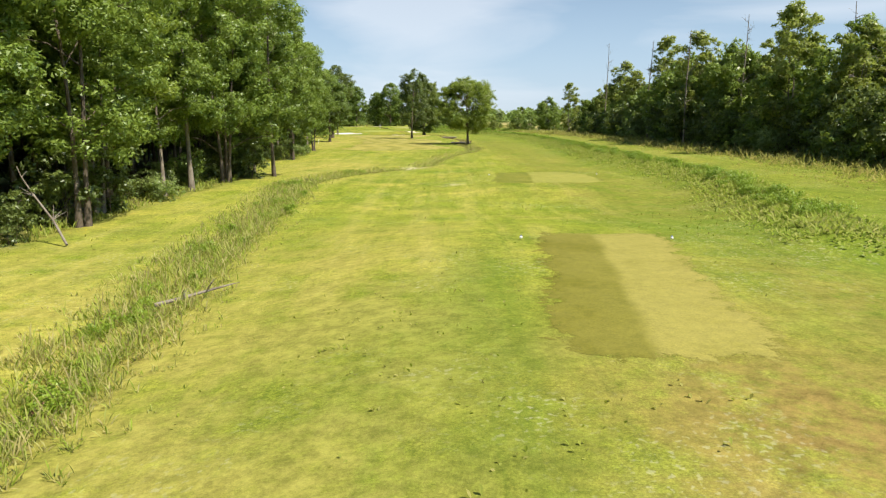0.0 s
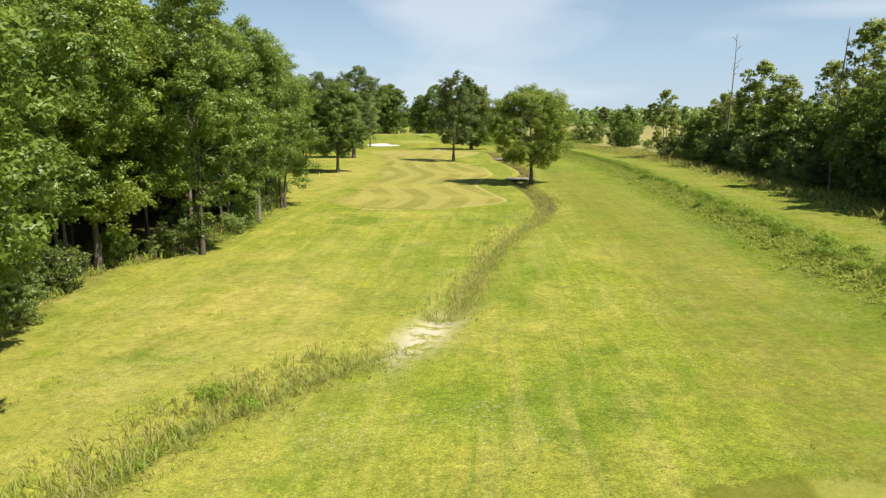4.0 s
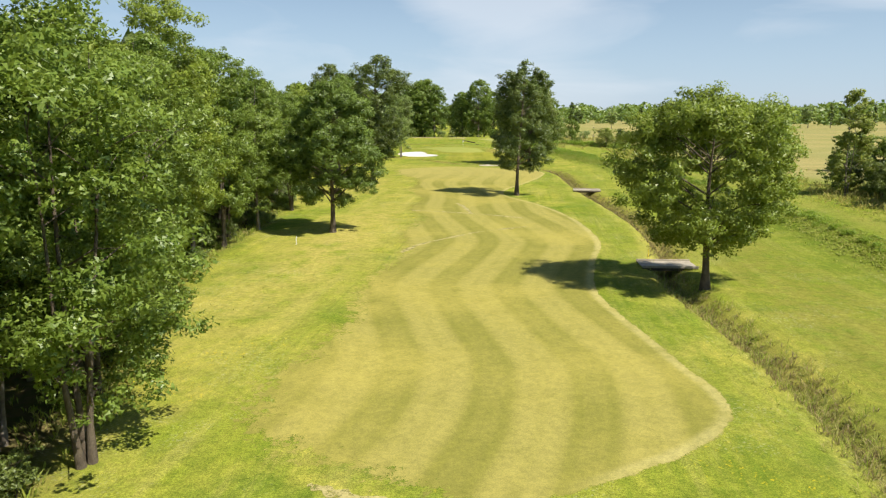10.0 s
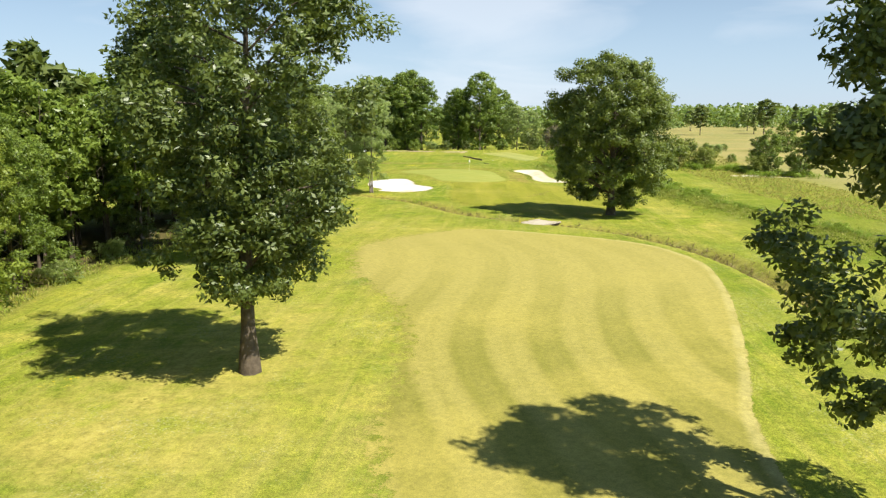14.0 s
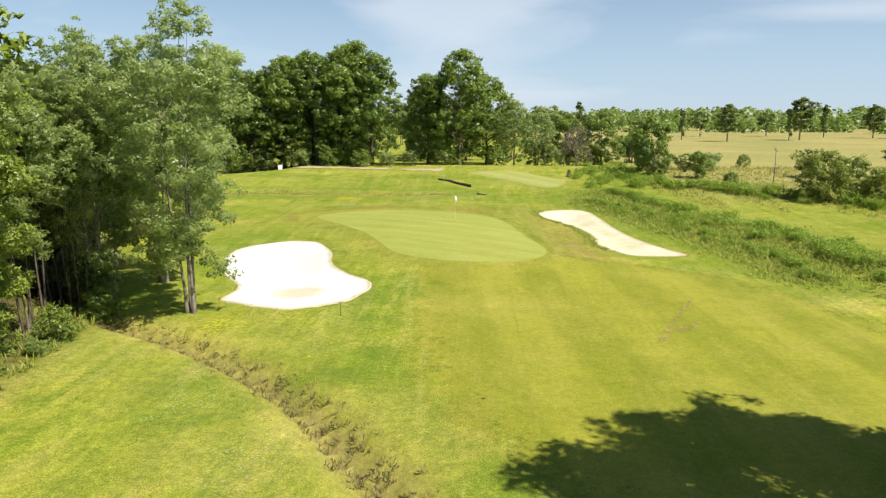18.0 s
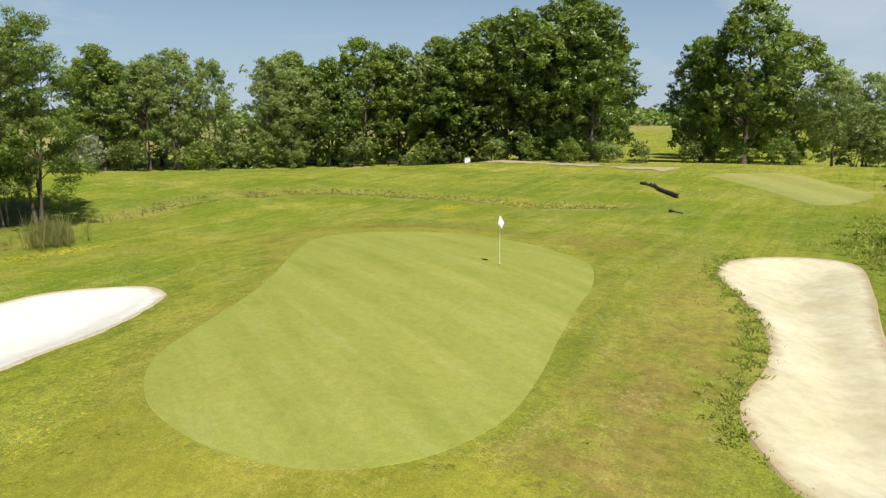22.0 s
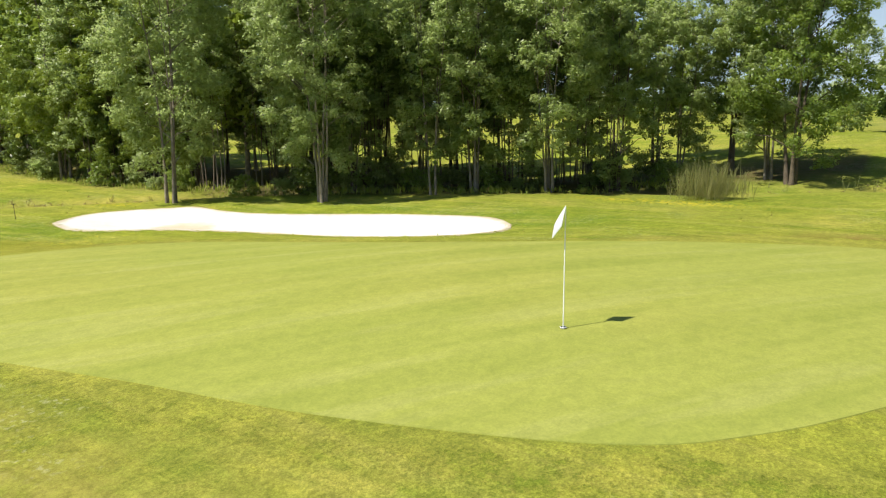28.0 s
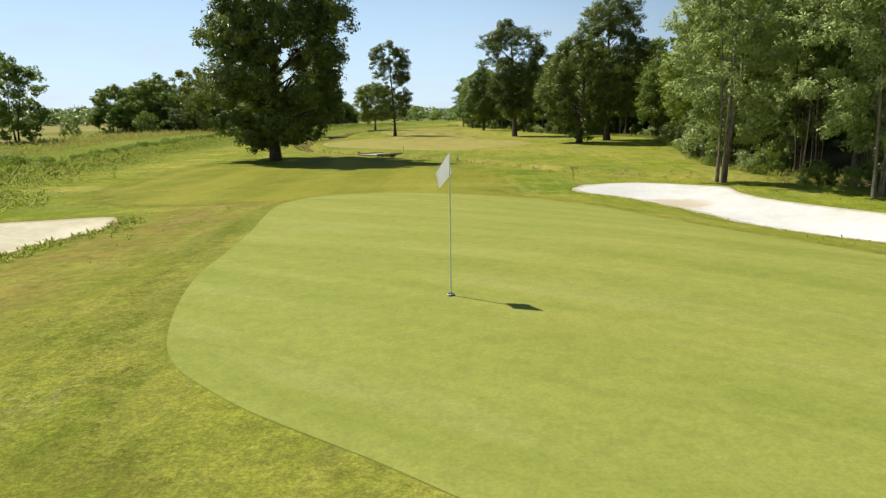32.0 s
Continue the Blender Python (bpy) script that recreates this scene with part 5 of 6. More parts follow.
def brambles(name, line, n, y0, y1, off, wide, lo, hi, label, group):
    seg = np.concatenate([[0], np.cumsum(np.linalg.norm(np.diff(line, axis=0), axis=1))])
    for k in range(n):
        d = seg[-1] * (k + rw.random()) / n
        x, y = float(np.interp(d, seg, line[:, 0])) + off + rw.gauss(0, wide), float(np.interp(d, seg, line[:, 1]))
        if y0 < y < y1 and max(float(depth_in(np.array([x]), np.array([y]), q, 3.0)[0]) for q in (BUNKER_B, TEE_C)) < -0.5:
            ob = new(name, BRAMBLES[k % 2])
            ob.matrix_basis = Matrix.LocRotScale((x, y, float(height(x, y)) - 0.03), Euler((0, 0, rw.random() * 6.28)), Vector((1, 1, 1)) * rw.uniform(lo, hi))
            tagged(ob, label, name.replace("_", " "), group)


brambles("bramble", RIDGE, 520, 250, 313, 0.4, 1.5, 0.35, 0.85, "leafy green bramble on the bank beside the bunker", "brambles on the bank")
brambles("bramble", BUNKER_BANK, 46, 266, 306, 0.6, 0.7, 0.3, 0.6, "leafy green bramble on the bank beside the bunker", "brambles on the bank")
brambles("field_bramble", loop([(-5, 338), (-3, 322), (6, 316), (16, 310), (26, 301), (34, 288)], 6, False), 130, 280, 345, 2.5, 3.0, 0.3, 1.1, "tangled bramble at the edge of the dry field", "brambles on the bank")
brambles("ditch_weed", DITCH, 260, -4, 62, 0.0, 0.6, 0.2, 0.42, "low leafy weeds in the ditch", "weed patches on the bank")
brambles("weed_patch", RIDGE, 300, 24, 250, 0.3, 0.5, 0.25, 0.5, "low patch of broad-leaved weeds on the bank", "weed patches on the bank")
FIELD_TREES = [
    make_tree("f", 151, 10.5, 0.3, 3.6, 14000, 0.22, M_LEAF, M_BARK, 80, 0.24, 0.16, 0.92, 0.4, 2, 0.35),
    make_tree("f", 152, 12.5, 1.0, 2.5, 9000, 0.20, M_LEAF6, M_BARKL, 80, 0.24, 0.14, 0.96, 0.4, 2, 0.4, 0.3, 4),
    make_tree("f", 153, 7.6, 0.3, 3.7, 14000, 0.21, M_LEAF, M_BARK, 80, 0.24, 0.12, 0.9, 0.4, 3, 0.3),
    make_tree("f", 155, 13.5, 0.5, 2.0, 9000, 0.20, M_LEAF6, M_BARKL, 70, 0.3, 0.10, 0.97, 0.4, 2, 0.4, 0.2, 3),
]
POPLAR = make_tree("p", 154, 15.0, 1.0, 1.3, 1500, 0.5, M_LEAF2, M_BARK, 30, 0.55, 0.2, 0.96, 0.4, 1, 0.1, 0, 0, 5)
WILD = ["dark overgrown scrub tree beside the field", "sparse pale scrub tree with thin top", "dense rounded scrub bush tree", "slim bright-green young tree in the scrub"]
# overgrown strip beyond the grass bank
y = 20.0
while y < 296:
    for off in (0.0, 4.4, 9.5):
        if rw.random() < (0.96 if y > 178 else 0.06 if y < 120 else 0.22):
            continue
        v = rw.choice((1, 3, 1, 0, 3, 2) if y < 92 and y > 44 else (0, 2, 2, 0, 2, 1))
        yy = y + rw.uniform(-2, 2)
        xx = float(np.interp(yy, [0, 40, 60, 90, 160, 250, 300], [34, 34, 35, 35, 36, 38, 35])) + off + rw.uniform(-1.2, 1.2)
        plant("scrub_tree", FIELD_TREES[v], xx, yy, rw.random() * 6.28, rw.uniform(0.75, 1.15) * (1.06 if yy < 130 else 1.0 if yy < 215 else 0.75), WILD[v], group="scrub along the bank")
    y += 5.2
for k in range(140):
    yy = 22 + k * 1.6 + rw.uniform(-1.5, 1.5)
    xx = float(np.interp(yy, [0, 40, 60, 90, 160, 250, 300], [34, 34, 35, 35, 36, 38, 35])) - rw.uniform(0.6, 3.4)
    if rw.random() < (0.12 if yy < 175 else 0.95):
        continue
    plant("bush", BUSHES[k % 3], xx, yy, rw.random() * 6.28, rw.uniform(0.7, 1.45), "leafy bush at the foot of the scrub", "bush", "bushes below the scrub")
for x, y, s in [(30.7, 92, 1.2), (32, 110, 1.3), (32.5, 140, 1.2), (28.3, 169.8, 1.0), (32.5, 76, 1.05), (33, 130, 1.0)]:
    plant("scrub_tree", FIELD_TREES[1], x + 3, y, rw.random() * 6.28, s, "tall thin airy tree above the scrub", group="scrub along the bank")
for x, y, s, v in [(3.5, 329, 0.85, 0), (9.5, 327, 0.5, 2), (11, 318, 0.28, 2), (27, 318, 0.4, 0), (0.5, 352, 0.9, 0), (7, 358, 0.7, 2), (33.4, 217.5, 1.0, 0), (43.3, 266, 0.75, 1), (33, 298, 0.8, 0), (37, 292, 0.8, 0), (-3.5, 366, 1.0, 0), (52, 340, 0.8, 0), (13, 380, 0.8, 2)]:
    plant("scrub_tree", FIELD_TREES[v], x, y, rw.random() * 6.28, s, WILD[v], group="scrub by the field")
YELLOW_BUSH = make_tree("y", 156, 6.2, 0.1, 3.4, 9000, 0.2, M_LEAF6, M_BARK, 90, 0.24, 0.08, 0.9, 0.4, 4, 0.3)
for x, y, s in [(18.5, 309, 0.95), (23.5, 306, 0.7), (31, 296, 0.6)]:
    plant("scrub_tree", YELLOW_BUSH, x, y, rw.random() * 6.28, s, "rounded yellow-green bush beside the dry field", group="scrub by the field")
for k in range(22):
    x, y = rw.uniform(3, 48), rw.uniform(298, 350)
    if x < 24 and y < 335:
        continue
    plant("bush", BUSHES[k % 3], x, y, rw.random() * 6.28, rw.uniform(0.5, 1.2), "wild bush at the edge of the dry field", "bush", "bushes by the field")
for k in range(34):
    x = -60 + k * 13 + rw.uniform(-5, 5)
    y = 500 + rw.uniform(-35, 60) + 0.2 * abs(x)
    if k % 3 == 0:
        plant("poplar_tree", POPLAR, x, y, rw.random() * 6.28, rw.uniform(0.8, 1.1), "narrow dark poplar across the field", group="field trees")
    else:
        plant("field_tree", W_BACK[k % 3], x, y, rw.random() * 6.28, rw.uniform(0.6, 1.0), "round tree standing far across the field", group="field trees", squeeze=1.5)


def bare_tree(name, x, y, high, seed, label, turn=0.0, spread_out=0.5, twigs=14):
    rng = np.random.default_rng(seed)
    hs = np.linspace(0, 1, 7)
    line = np.column_stack([0.25 * np.sin(hs * 3 + seed), 0.2 * np.sin(hs * 4), hs * high - 0.1])
    pieces = [tube(line, 0.14 * min(1.0, high / 12) * (1 - 0.85 * hs) + 0.012, 6)]
    root = new(name)
    root.matrix_basis = pose(x, y, float(height(x, y)), 0, 0, turn)
    v, f = gathered(pieces)
    new("trunk", raw_mesh("trunk", v, f, M_BARKL)).parent = root
    for k in range(twigs):
        h = rng.uniform(0.3, 0.95)
        at = np.array([np.interp(h, hs, line[:, c]) for c in range(3)])
        a = rng.random() * 6.28
        out = high * spread_out * (1.15 - h) * rng.uniform(0.4, 0.9)
        end = at + np.array([math.cos(a) * out, math.sin(a) * out, out * rng.uniform(0.3, 1.2)])
        mid = (at + end) / 2 + rng.normal(size=3) * 0.08
        twig = [tube([at, mid, end], [0.045, 0.028, 0.008], 4)]
        for j in range(5):
            b = at + (end - at) * rng.uniform(0.3, 1)
            twig.append(tube([b, b + rng.normal(size=3) * 0.35 + np.array([0, 0, 0.25])], [0.015, 0.004], 3))
        v, f = gathered([twig[0]] + [(tv, tf) for tv, tf in twig[1:]])
        new("branch", raw_mesh("branch", v, f, M_BARKL)).parent = root
    return tagged(root, label, "tree", "dead trees")


for k, (x, y, h) in enumerate([(33.5, 144, 18.2), (31, 90, 14.2), (32.3, 110, 15.0), (34.5, 82, 15), (38, 150, 13), (40, 70, 14.5), (37, 60, 13)]):
    bare_tree("dead_tree", x, y, h, 200 + k, "bare dead tree standing out of the scrub", k * 50, 0.22, 12)
for k, (x, y, h) in enumerate([(15.5, 316, 5.5), (-4.5, 349, 6.5), (-6.0, 352, 6.0), (32, 300, 6)]):
    bare_tree("dead_tree", x, y, h, 220 + k, "bare grey dead tree with brittle twigs", k * 70, 0.65 if k > 0 else 0.25, 34 if k > 0 else 7)
M_BROWN = leaf_material("dry_brown_leaves", (0.16, 0.12, 0.07), (0.22, 0.17, 0.10), (0.11, 0.085, 0.05), 0.2)
DRY_BUSH = make_tree("y", 160, 6.6, 0.3, 3.0, 3000, 0.16, M_BROWN, M_BARKL, 46, 0.3, 0.14, 0.9, 0.5, 2, 0.3)
plant("dead_tree", DRY_BUSH, -4.2, 350.0, 1.0, 1.0, "withered brown bushy tree beside the tee")


# far woods all round the horizon
def far_woods():
    rng = np.random.default_rng(77)
    parts_v, parts_f = [], []
    for ring, (dist, n, tall) in enumerate(((560, 800, 11), (850, 1100, 19), (1300, 1200, 27))):
        a = rng.random(n) * 2 * np.pi
        r = dist * rng.uniform(0.9, 1.12, n)
        cx, cy = -10 + r * np.cos(a), 170 + r * np.sin(a)
        hgt = tall * rng.uniform(0.55, 1.15, n)
        wide = hgt * rng.uniform(0.5, 0.9, n)
        m = 96
        d = rng.normal(size=(n, m, 3))
        d /= np.linalg.norm(d, axis=2)[:, :, None]
        pos = np.stack([cx[:, None] + d[:, :, 0] * wide[:, None], cy[:, None] + d[:, :, 1] * wide[:, None], hgt[:, None] * 0.5 * (1 + d[:, :, 2] * rng.uniform(0.6, 1.0, (n, m)))], -1).reshape(-1, 3)
        s = np.repeat(hgt * 0.115, m)[:, None] * rng.uniform(0.6, 1.3, (n * m, 1))
        nrm = 0.6 * d.reshape(-1, 3) + rng.normal(size=(n * m, 3)) * 0.4
        nrm[:, 2] = np.abs(nrm[:, 2]) + 0.3
        nrm /= np.linalg.norm(nrm, axis=1)[:, None]
        t = np.cross(nrm, rng.normal(size=(n * m, 3)))
        t /= np.linalg.norm(t, axis=1)[:, None]
        b = np.cross(nrm, t)
        v = np.stack([pos - t * s, pos + b * s * 0.8, pos + t * s, pos - b * s * 0.8], 1).reshape(-1, 3)
        parts_v.append(v)
        parts_f.append(np.arange(len(v)).reshape(-1, 4))
    v, f = gathered(list(zip(parts_v, parts_f)))
    me = raw_mesh("far_woods", v, f, M_LEAF7, False)
    tagged(new("far_woods", me), "distant green line of woods at the horizon", "woods", kind="stuff")


far_woods()


# ---------------------------------------------------------------- grass, weeds and reeds
def blades(name, xy, tall, wide, per, material, label, category, seed, fan=0.5):
    """Clumps of upright blades: one triangle pair each, set on the ground."""
    rng = np.random.default_rng(seed)
    n = len(xy)
    base = np.column_stack([xy, height(xy[:, 0], xy[:, 1]) - 0.02])
    base = np.repeat(base, per, 0)
    base[:, :2] += rng.normal(size=(n * per, 2)) * wide * 1.6
    h = np.repeat(tall, per) * rng.uniform(0.5, 1.15, n * per)
    bend = rng.normal(size=(n * per, 3)) * fan
    bend[:, 2] = 1
    bend /= np.linalg.norm(bend, axis=1)[:, None]
    # each blade turns its flat side up along its lean
    a = np.arctan2(bend[:, 0], -bend[:, 1]) + rng.normal(size=n * per) * 0.5
    side = np.column_stack([np.cos(a), np.sin(a), 0 * a]) * wide
    tip = base + bend * h[:, None]
    mid = base + (bend * 0.55 + np.array([0, 0, 0.12])) * h[:, None]
    v = np.stack([base, mid + side * 0.55, tip, mid - side * 0.55], 1).reshape(-1, 3)
    me = raw_mesh(name, v, np.arange(len(v)).reshape(-1, 4), material, False)
    return tagged(new(name, me), label, category, kind="stuff")


rg = np.random.default_rng(9)


def along(line, n, spread_out, y0=-1e9, y1=1e9):
    seg = np.linalg.norm(np.diff(line, axis=0), axis=1)
    s = np.concatenate([[0], np.cumsum(seg)])
    t = rg.random(n) * s[-1]
    p = np.column_stack([np.interp(t, s, line[:, 0]), np.interp(t, s, line[:, 1])]) + rg.normal(size=(n, 2)) * spread_out
    return p[(p[:, 1] > y0) & (p[:, 1] < y1)]


def thin(p, lines):
    bad = np.zeros(len(p), bool)
    for line in lines:
        bad |= depth_in(p[:, 0], p[:, 1], line, 1.0) > -0.15
    return p[~bad]


ALL_MOWN = PATCHES + [BUNKER_A, BUNKER_B]
p = thin(along(DITCH, 9000, 0.48, 100, 330), ALL_MOWN)
p = p[(np.hypot(p[:, 0] + 2.4, p[:, 1] - 66.4) > 1.9) & (p[:, 1] > 60)]
blades("ditch_weeds", p, rg.uniform(0.12, 0.42, len(p)) * (1 - 0.5 * step(245, 265, p[:, 1])), 0.035, 7, M_WEED, "brown and straw weeds filling the narrow ditch", "weeds", 31, 0.7)
p = np.vstack([thin(along(DITCH, 36000, 0.85, -5, 64), ALL_MOWN), thin(along(DITCH, 10000, 0.7, 64, 135), ALL_MOWN)])
p = p[np.hypot(p[:, 0] + 2.4, p[:, 1] - 66.4) > 1.9]
blades("tall_weeds", p, rg.uniform(0.2, 0.75, len(p)) * np.exp(-(far_from(p[:, 0], p[:, 1], DITCH) / 2.0) ** 2), 0.022, 7, M_SOFTW, "soft green and straw weeds along the ditch", "weeds", 37, 0.8)
p = thin(along(DITCH, 14000, 0.7, 296, 330), ALL_MOWN)
blades("ditch_weeds", p, rg.uniform(0.1, 0.38, len(p)), 0.045, 6, M_SOFTW, "rough green weeds in the ditch behind the green", "weeds", 38, 1.2)
p = thin(np.vstack([along(RIDGE, 30000, 1.0, 15, 330), along(RIDGE, 4500, 2.0, 195, 330)]), ALL_MOWN)
p = np.vstack([p, thin(along(RIDGE, 42000, 1.9, 252, 313), ALL_MOWN), thin(along(BUNKER_BANK, 3800, 1.3), ALL_MOWN)])
blades("bank_weeds", p, rg.uniform(0.12, 0.38, len(p)) * (1 + 0.6 * step(215, 255, p[:, 1])), 0.085, 5, M_LUSHW, "tall lush green weeds on the grass bank", "weeds", 32, 1.5)
q = along(DITCH, 700, 0.9, 268, 330)
q = q[(q[:, 1] > 284) & (q[:, 1] < 300)][:60]
n_reed = 200
reed = rg.normal(size=(n_reed, 2)) * np.array([0.6, 0.75]) + np.array([-51.0, 285.5])
blades("reeds", np.vstack([q, reed]), np.concatenate([rg.uniform(0.4, 0.9, len(q)), rg.uniform(0.8, 2.2, n_reed)]), 0.018, 8, M_REED, "tall pale upright reeds along the ditch", "reeds", 33, 0.24)
q = np.column_stack([rg.uniform(-48, 30, 34000), rg.uniform(-2, 345, 34000)])
q = thin(q, ALL_MOWN)
q = q[q[:, 0] > wood_x(q[:, 1]) - 1.0]
keep = rg.random(len(q)) < np.clip(0.35 + 0.65 * np.sin(q[:, 0] * 0.31 + 1.7 * np.sin(q[:, 1] * 0.17)), 0.12, 1)
q = q[keep]
blades("grass_tufts", q, rg.uniform(0.05, 0.13, len(q)), 0.05, 3, M_TUFT, "short tufts in the uneven rough grass", "grass", 34, 0.9)
q = np.column_stack([rg.uniform(1, 46, 34000), rg.uniform(10, 345, 34000)])
q = q[(q[:, 0] < 33) | (q[:, 1] < 180)]
q = q[(q[:, 0] > 18) | (q[:, 1] > 306 + 6 * np.sin(q[:, 0]))]
q = q[far_from(q[:, 0], q[:, 1], RIDGE) > 5.2]
blades("field_weeds", q, rg.uniform(0.35, 1.1, len(q)) * step(6.5, 9.5, far_from(q[:, 0], q[:, 1], RIDGE)) * (1 - 0.5 * step(180, 240, q[:, 1])) + 0.1, 0.07, 6, M_DRYW, "tall wild grass and weeds below the scrub", "weeds", 35, 1.1)
yy = rg.uniform(20, 284, 3500)
q = np.column_stack([wood_x(yy) - np.abs(rg.normal(size=3500)) * 2.2 + 0.3, yy])
blades("wood_undergrowth", q, rg.uniform(0.2, 0.6, len(q)), 0.06, 6, M_LUSHW, "long grass and undergrowth below the wood edge", "weeds", 36)
for line, nm in ((BUNKER_A, 41), (BUNKER_B, 42)):
    q = np.vstack([line + rg.normal(size=line.shape) * 0.16 + 0.012 * (line - line.mean(0)) for _ in range(9)])
    blades("bunker_lip_grass", q, rg.uniform(0.02, 0.07, len(q)), 0.03, 4, M_TUFT, "grass tufts fringing the bunker edge", "grass", nm, 0.8)

q = np.column_stack([np.interp(yy := rg.uniform(277, 299, 340), [277, 279.3, 282.5, 286, 290.2, 294, 297.5, 299], [-12.0, -12.8, -12.6, -12.9, -14.3, -15.8, -15.8, -15.2]), yy]) + rg.normal(size=(340, 2)) * 0.28
q = q[depth_in(q[:, 0], q[:, 1], BUNKER_B, 3.0) < 0.05]
blades("bunker_lip_weeds", q, rg.uniform(0.06, 0.22, len(q)), 0.05, 14, M_LUSHW, "dark leafy weeds along the bunker lip", "weeds", 43, 1.0)
# worn pale lines on the fairway and the sandy path behind the green
ribbon("worn_track", [(-14.4, 134.5), (-13.5, 138), (-10.8, 142.4), (-8.9, 144.8), (-5.2, 147.9)], 0.4, 0.013, M_TRACK, "thin pale worn line across the fairway", "track", 1)
ribbon("worn_track", [(-11.2, 101.7), (-9.5, 101.1), (-7.4, 100.9)], 0.5, 0.013, M_TRACK, "thin pale worn line at the fairway start", "track", 2)
ribbon("worn_track", [(-13.3, 164.6), (-12.3, 161.8), (-11.9, 160.2), (-11.3, 157.7), (-11.0, 155.8)], 0.5, 0.013, M_TRACK, "short pale worn streak on the fairway", "track", 3)
ribbon("worn_track", [(-17.4, 157.6), (-15, 157.1), (-12.7, 156.4), (-9.5, 155.2), (-5.7, 153.2)], 0.38, 0.013, M_TRACK, "thin pale worn line across the fairway", "track", 5)
ribbon("worn_track", [(-13.7, 256.2), (-12.8, 257.6), (-12.0, 258.3), (-11.0, 259.3)], 0.5, 0.013, M_SCUFF, "short pale worn streak on the approach", "track", 6)
ribbon("worn_track", [(-13.1, 257.6), (-11.9, 260.0), (-10.1, 263.7)], 0.35, 0.013, M_SCUFF, "thin tan scuffed line on the approach", "track", 7)
ribbon("sand_path", [(a, b - 1.2) for a, b in SAND_PATH], 4.2, 0.03, M_SAND2, "pale sandy path along the trees behind the green", "path", 4)


# ---------------------------------------------------------------- small things
def bridge(x, y, turn, long, wide, planks, dark, label, drop=0.1):
    """A plank footbridge: two beams, deck boards laid across, low kerb rails."""
    root = new("footbridge")
    z = float(max(height(x + s * math.cos(radians(turn)) * long / 2, y + s * math.sin(radians(turn)) * long / 2) for s in (-1, 1)))
    root.matrix_basis = pose(x, y, z - drop, 0, 0, turn)
    for s in (-1, 1):
        part("beam", box_bm(long, 0.14, 0.2, (0, s * (wide / 2 - 0.2), 0.06), 0.01), M_DARKW, root)
        part("rail", box_bm(long, 0.09, 0.1, (0, s * (wide / 2 - 0.06), 0.26), 0.01), M_WOODP, root)
    first = None
    for k in range(planks):
        at = -long / 2 + (k + 0.5) * long / planks
        if first is None:
            bm = box_bm(long / planks - 0.004, wide, 0.045, (0, 0, 0), 0.006)
            first = part("plank", bm, dark, root)
            me = first.data
        else:
            first = new("plank", me)
            first.parent = root
        first.location = (at, 0, 0.185 + 0.003 * math.sin(k * 2.7))
    return tagged(root, label, "footbridge", "footbridges")


bridge(4.1, 132.2, 3, 3.6, 2.3, 24, M_WOODP, "grey weathered plank footbridge over the ditch under a tree")
bridge(2.7, 180.4, -3, 3.6, 2.4, 24, M_WOODP, "pale grey plank footbridge over the narrow ditch")
bridge(-13.1, 230.6, 52, 3.3, 2.8, 22, M_DECK, "pale plank bridge leading towards the large oak", 0.21)


def flagstick(x, y):
    root = new("flagstick")
    root.matrix_basis = pose(x, y, float(height(x, y)) + 0.03)
    v, f = tube([(0, 0, -0.05), (0, 0, 1.0), (0, 0, 2.14)], [0.011, 0.010, 0.008], 8)
    new("pole", raw_mesh("pole", v, f, M_WHITE)).parent = root
    # flat disc without depth; the hole's inner shade is its black colour
    bm = bmesh.new()
    bmesh.ops.create_circle(bm, cap_ends=True, radius=0.054, segments=16, matrix=Matrix.Translation((0, 0, 0.004)))
    part("cup", bm, M_BLACK, root, "flat black disc painted as the shaded hole")
    bm = bmesh.new()
    bmesh.ops.create_cone(bm, cap_ends=False, segments=16, radius1=0.062, radius2=0.055, depth=0.012, matrix=Matrix.Translation((0, 0, 0.008)))
    part("cup_rim", bm, M_WHITE, root, "white rim of the hole")
    # cloth folded down beside the pole, a narrow hanging diamond
    rows_, cols_ = 18, 16
    vs, fs = [], []
    for i in range(rows_):
        u = i / (rows_ - 1)
        w = 0.010 + 0.14 * (u / 0.6 if u < 0.6 else (1 - u) / 0.4)
        for j in range(cols_):
            a = 2 * math.pi * j / cols_
            fold = 1 + 0.12 * math.sin(3 * a + 5 * u)
            cx, cy = w * fold * math.cos(a), 0.22 * w * fold * math.sin(a)
            vs.append((0.17 * u + 0.707 * (cx + cy), -0.16 * u + 0.707 * (cx - cy), 2.14 - 0.54 * u))
            if i:
                b, c = (i - 1) * cols_ + j, (i - 1) * cols_ + (j + 1) % cols_
                fs.append((b, c, c + cols_, b + cols_))
    cloth = new("flag", raw_mesh("flag", vs, fs, M_CLOTH))
    cloth.parent = root
    tagged(cloth, "drooping white cloth flag")
    return tagged(root, "white flagstick with a white flag in the hole", "flagstick")


flagstick(-23.8, 289.45)


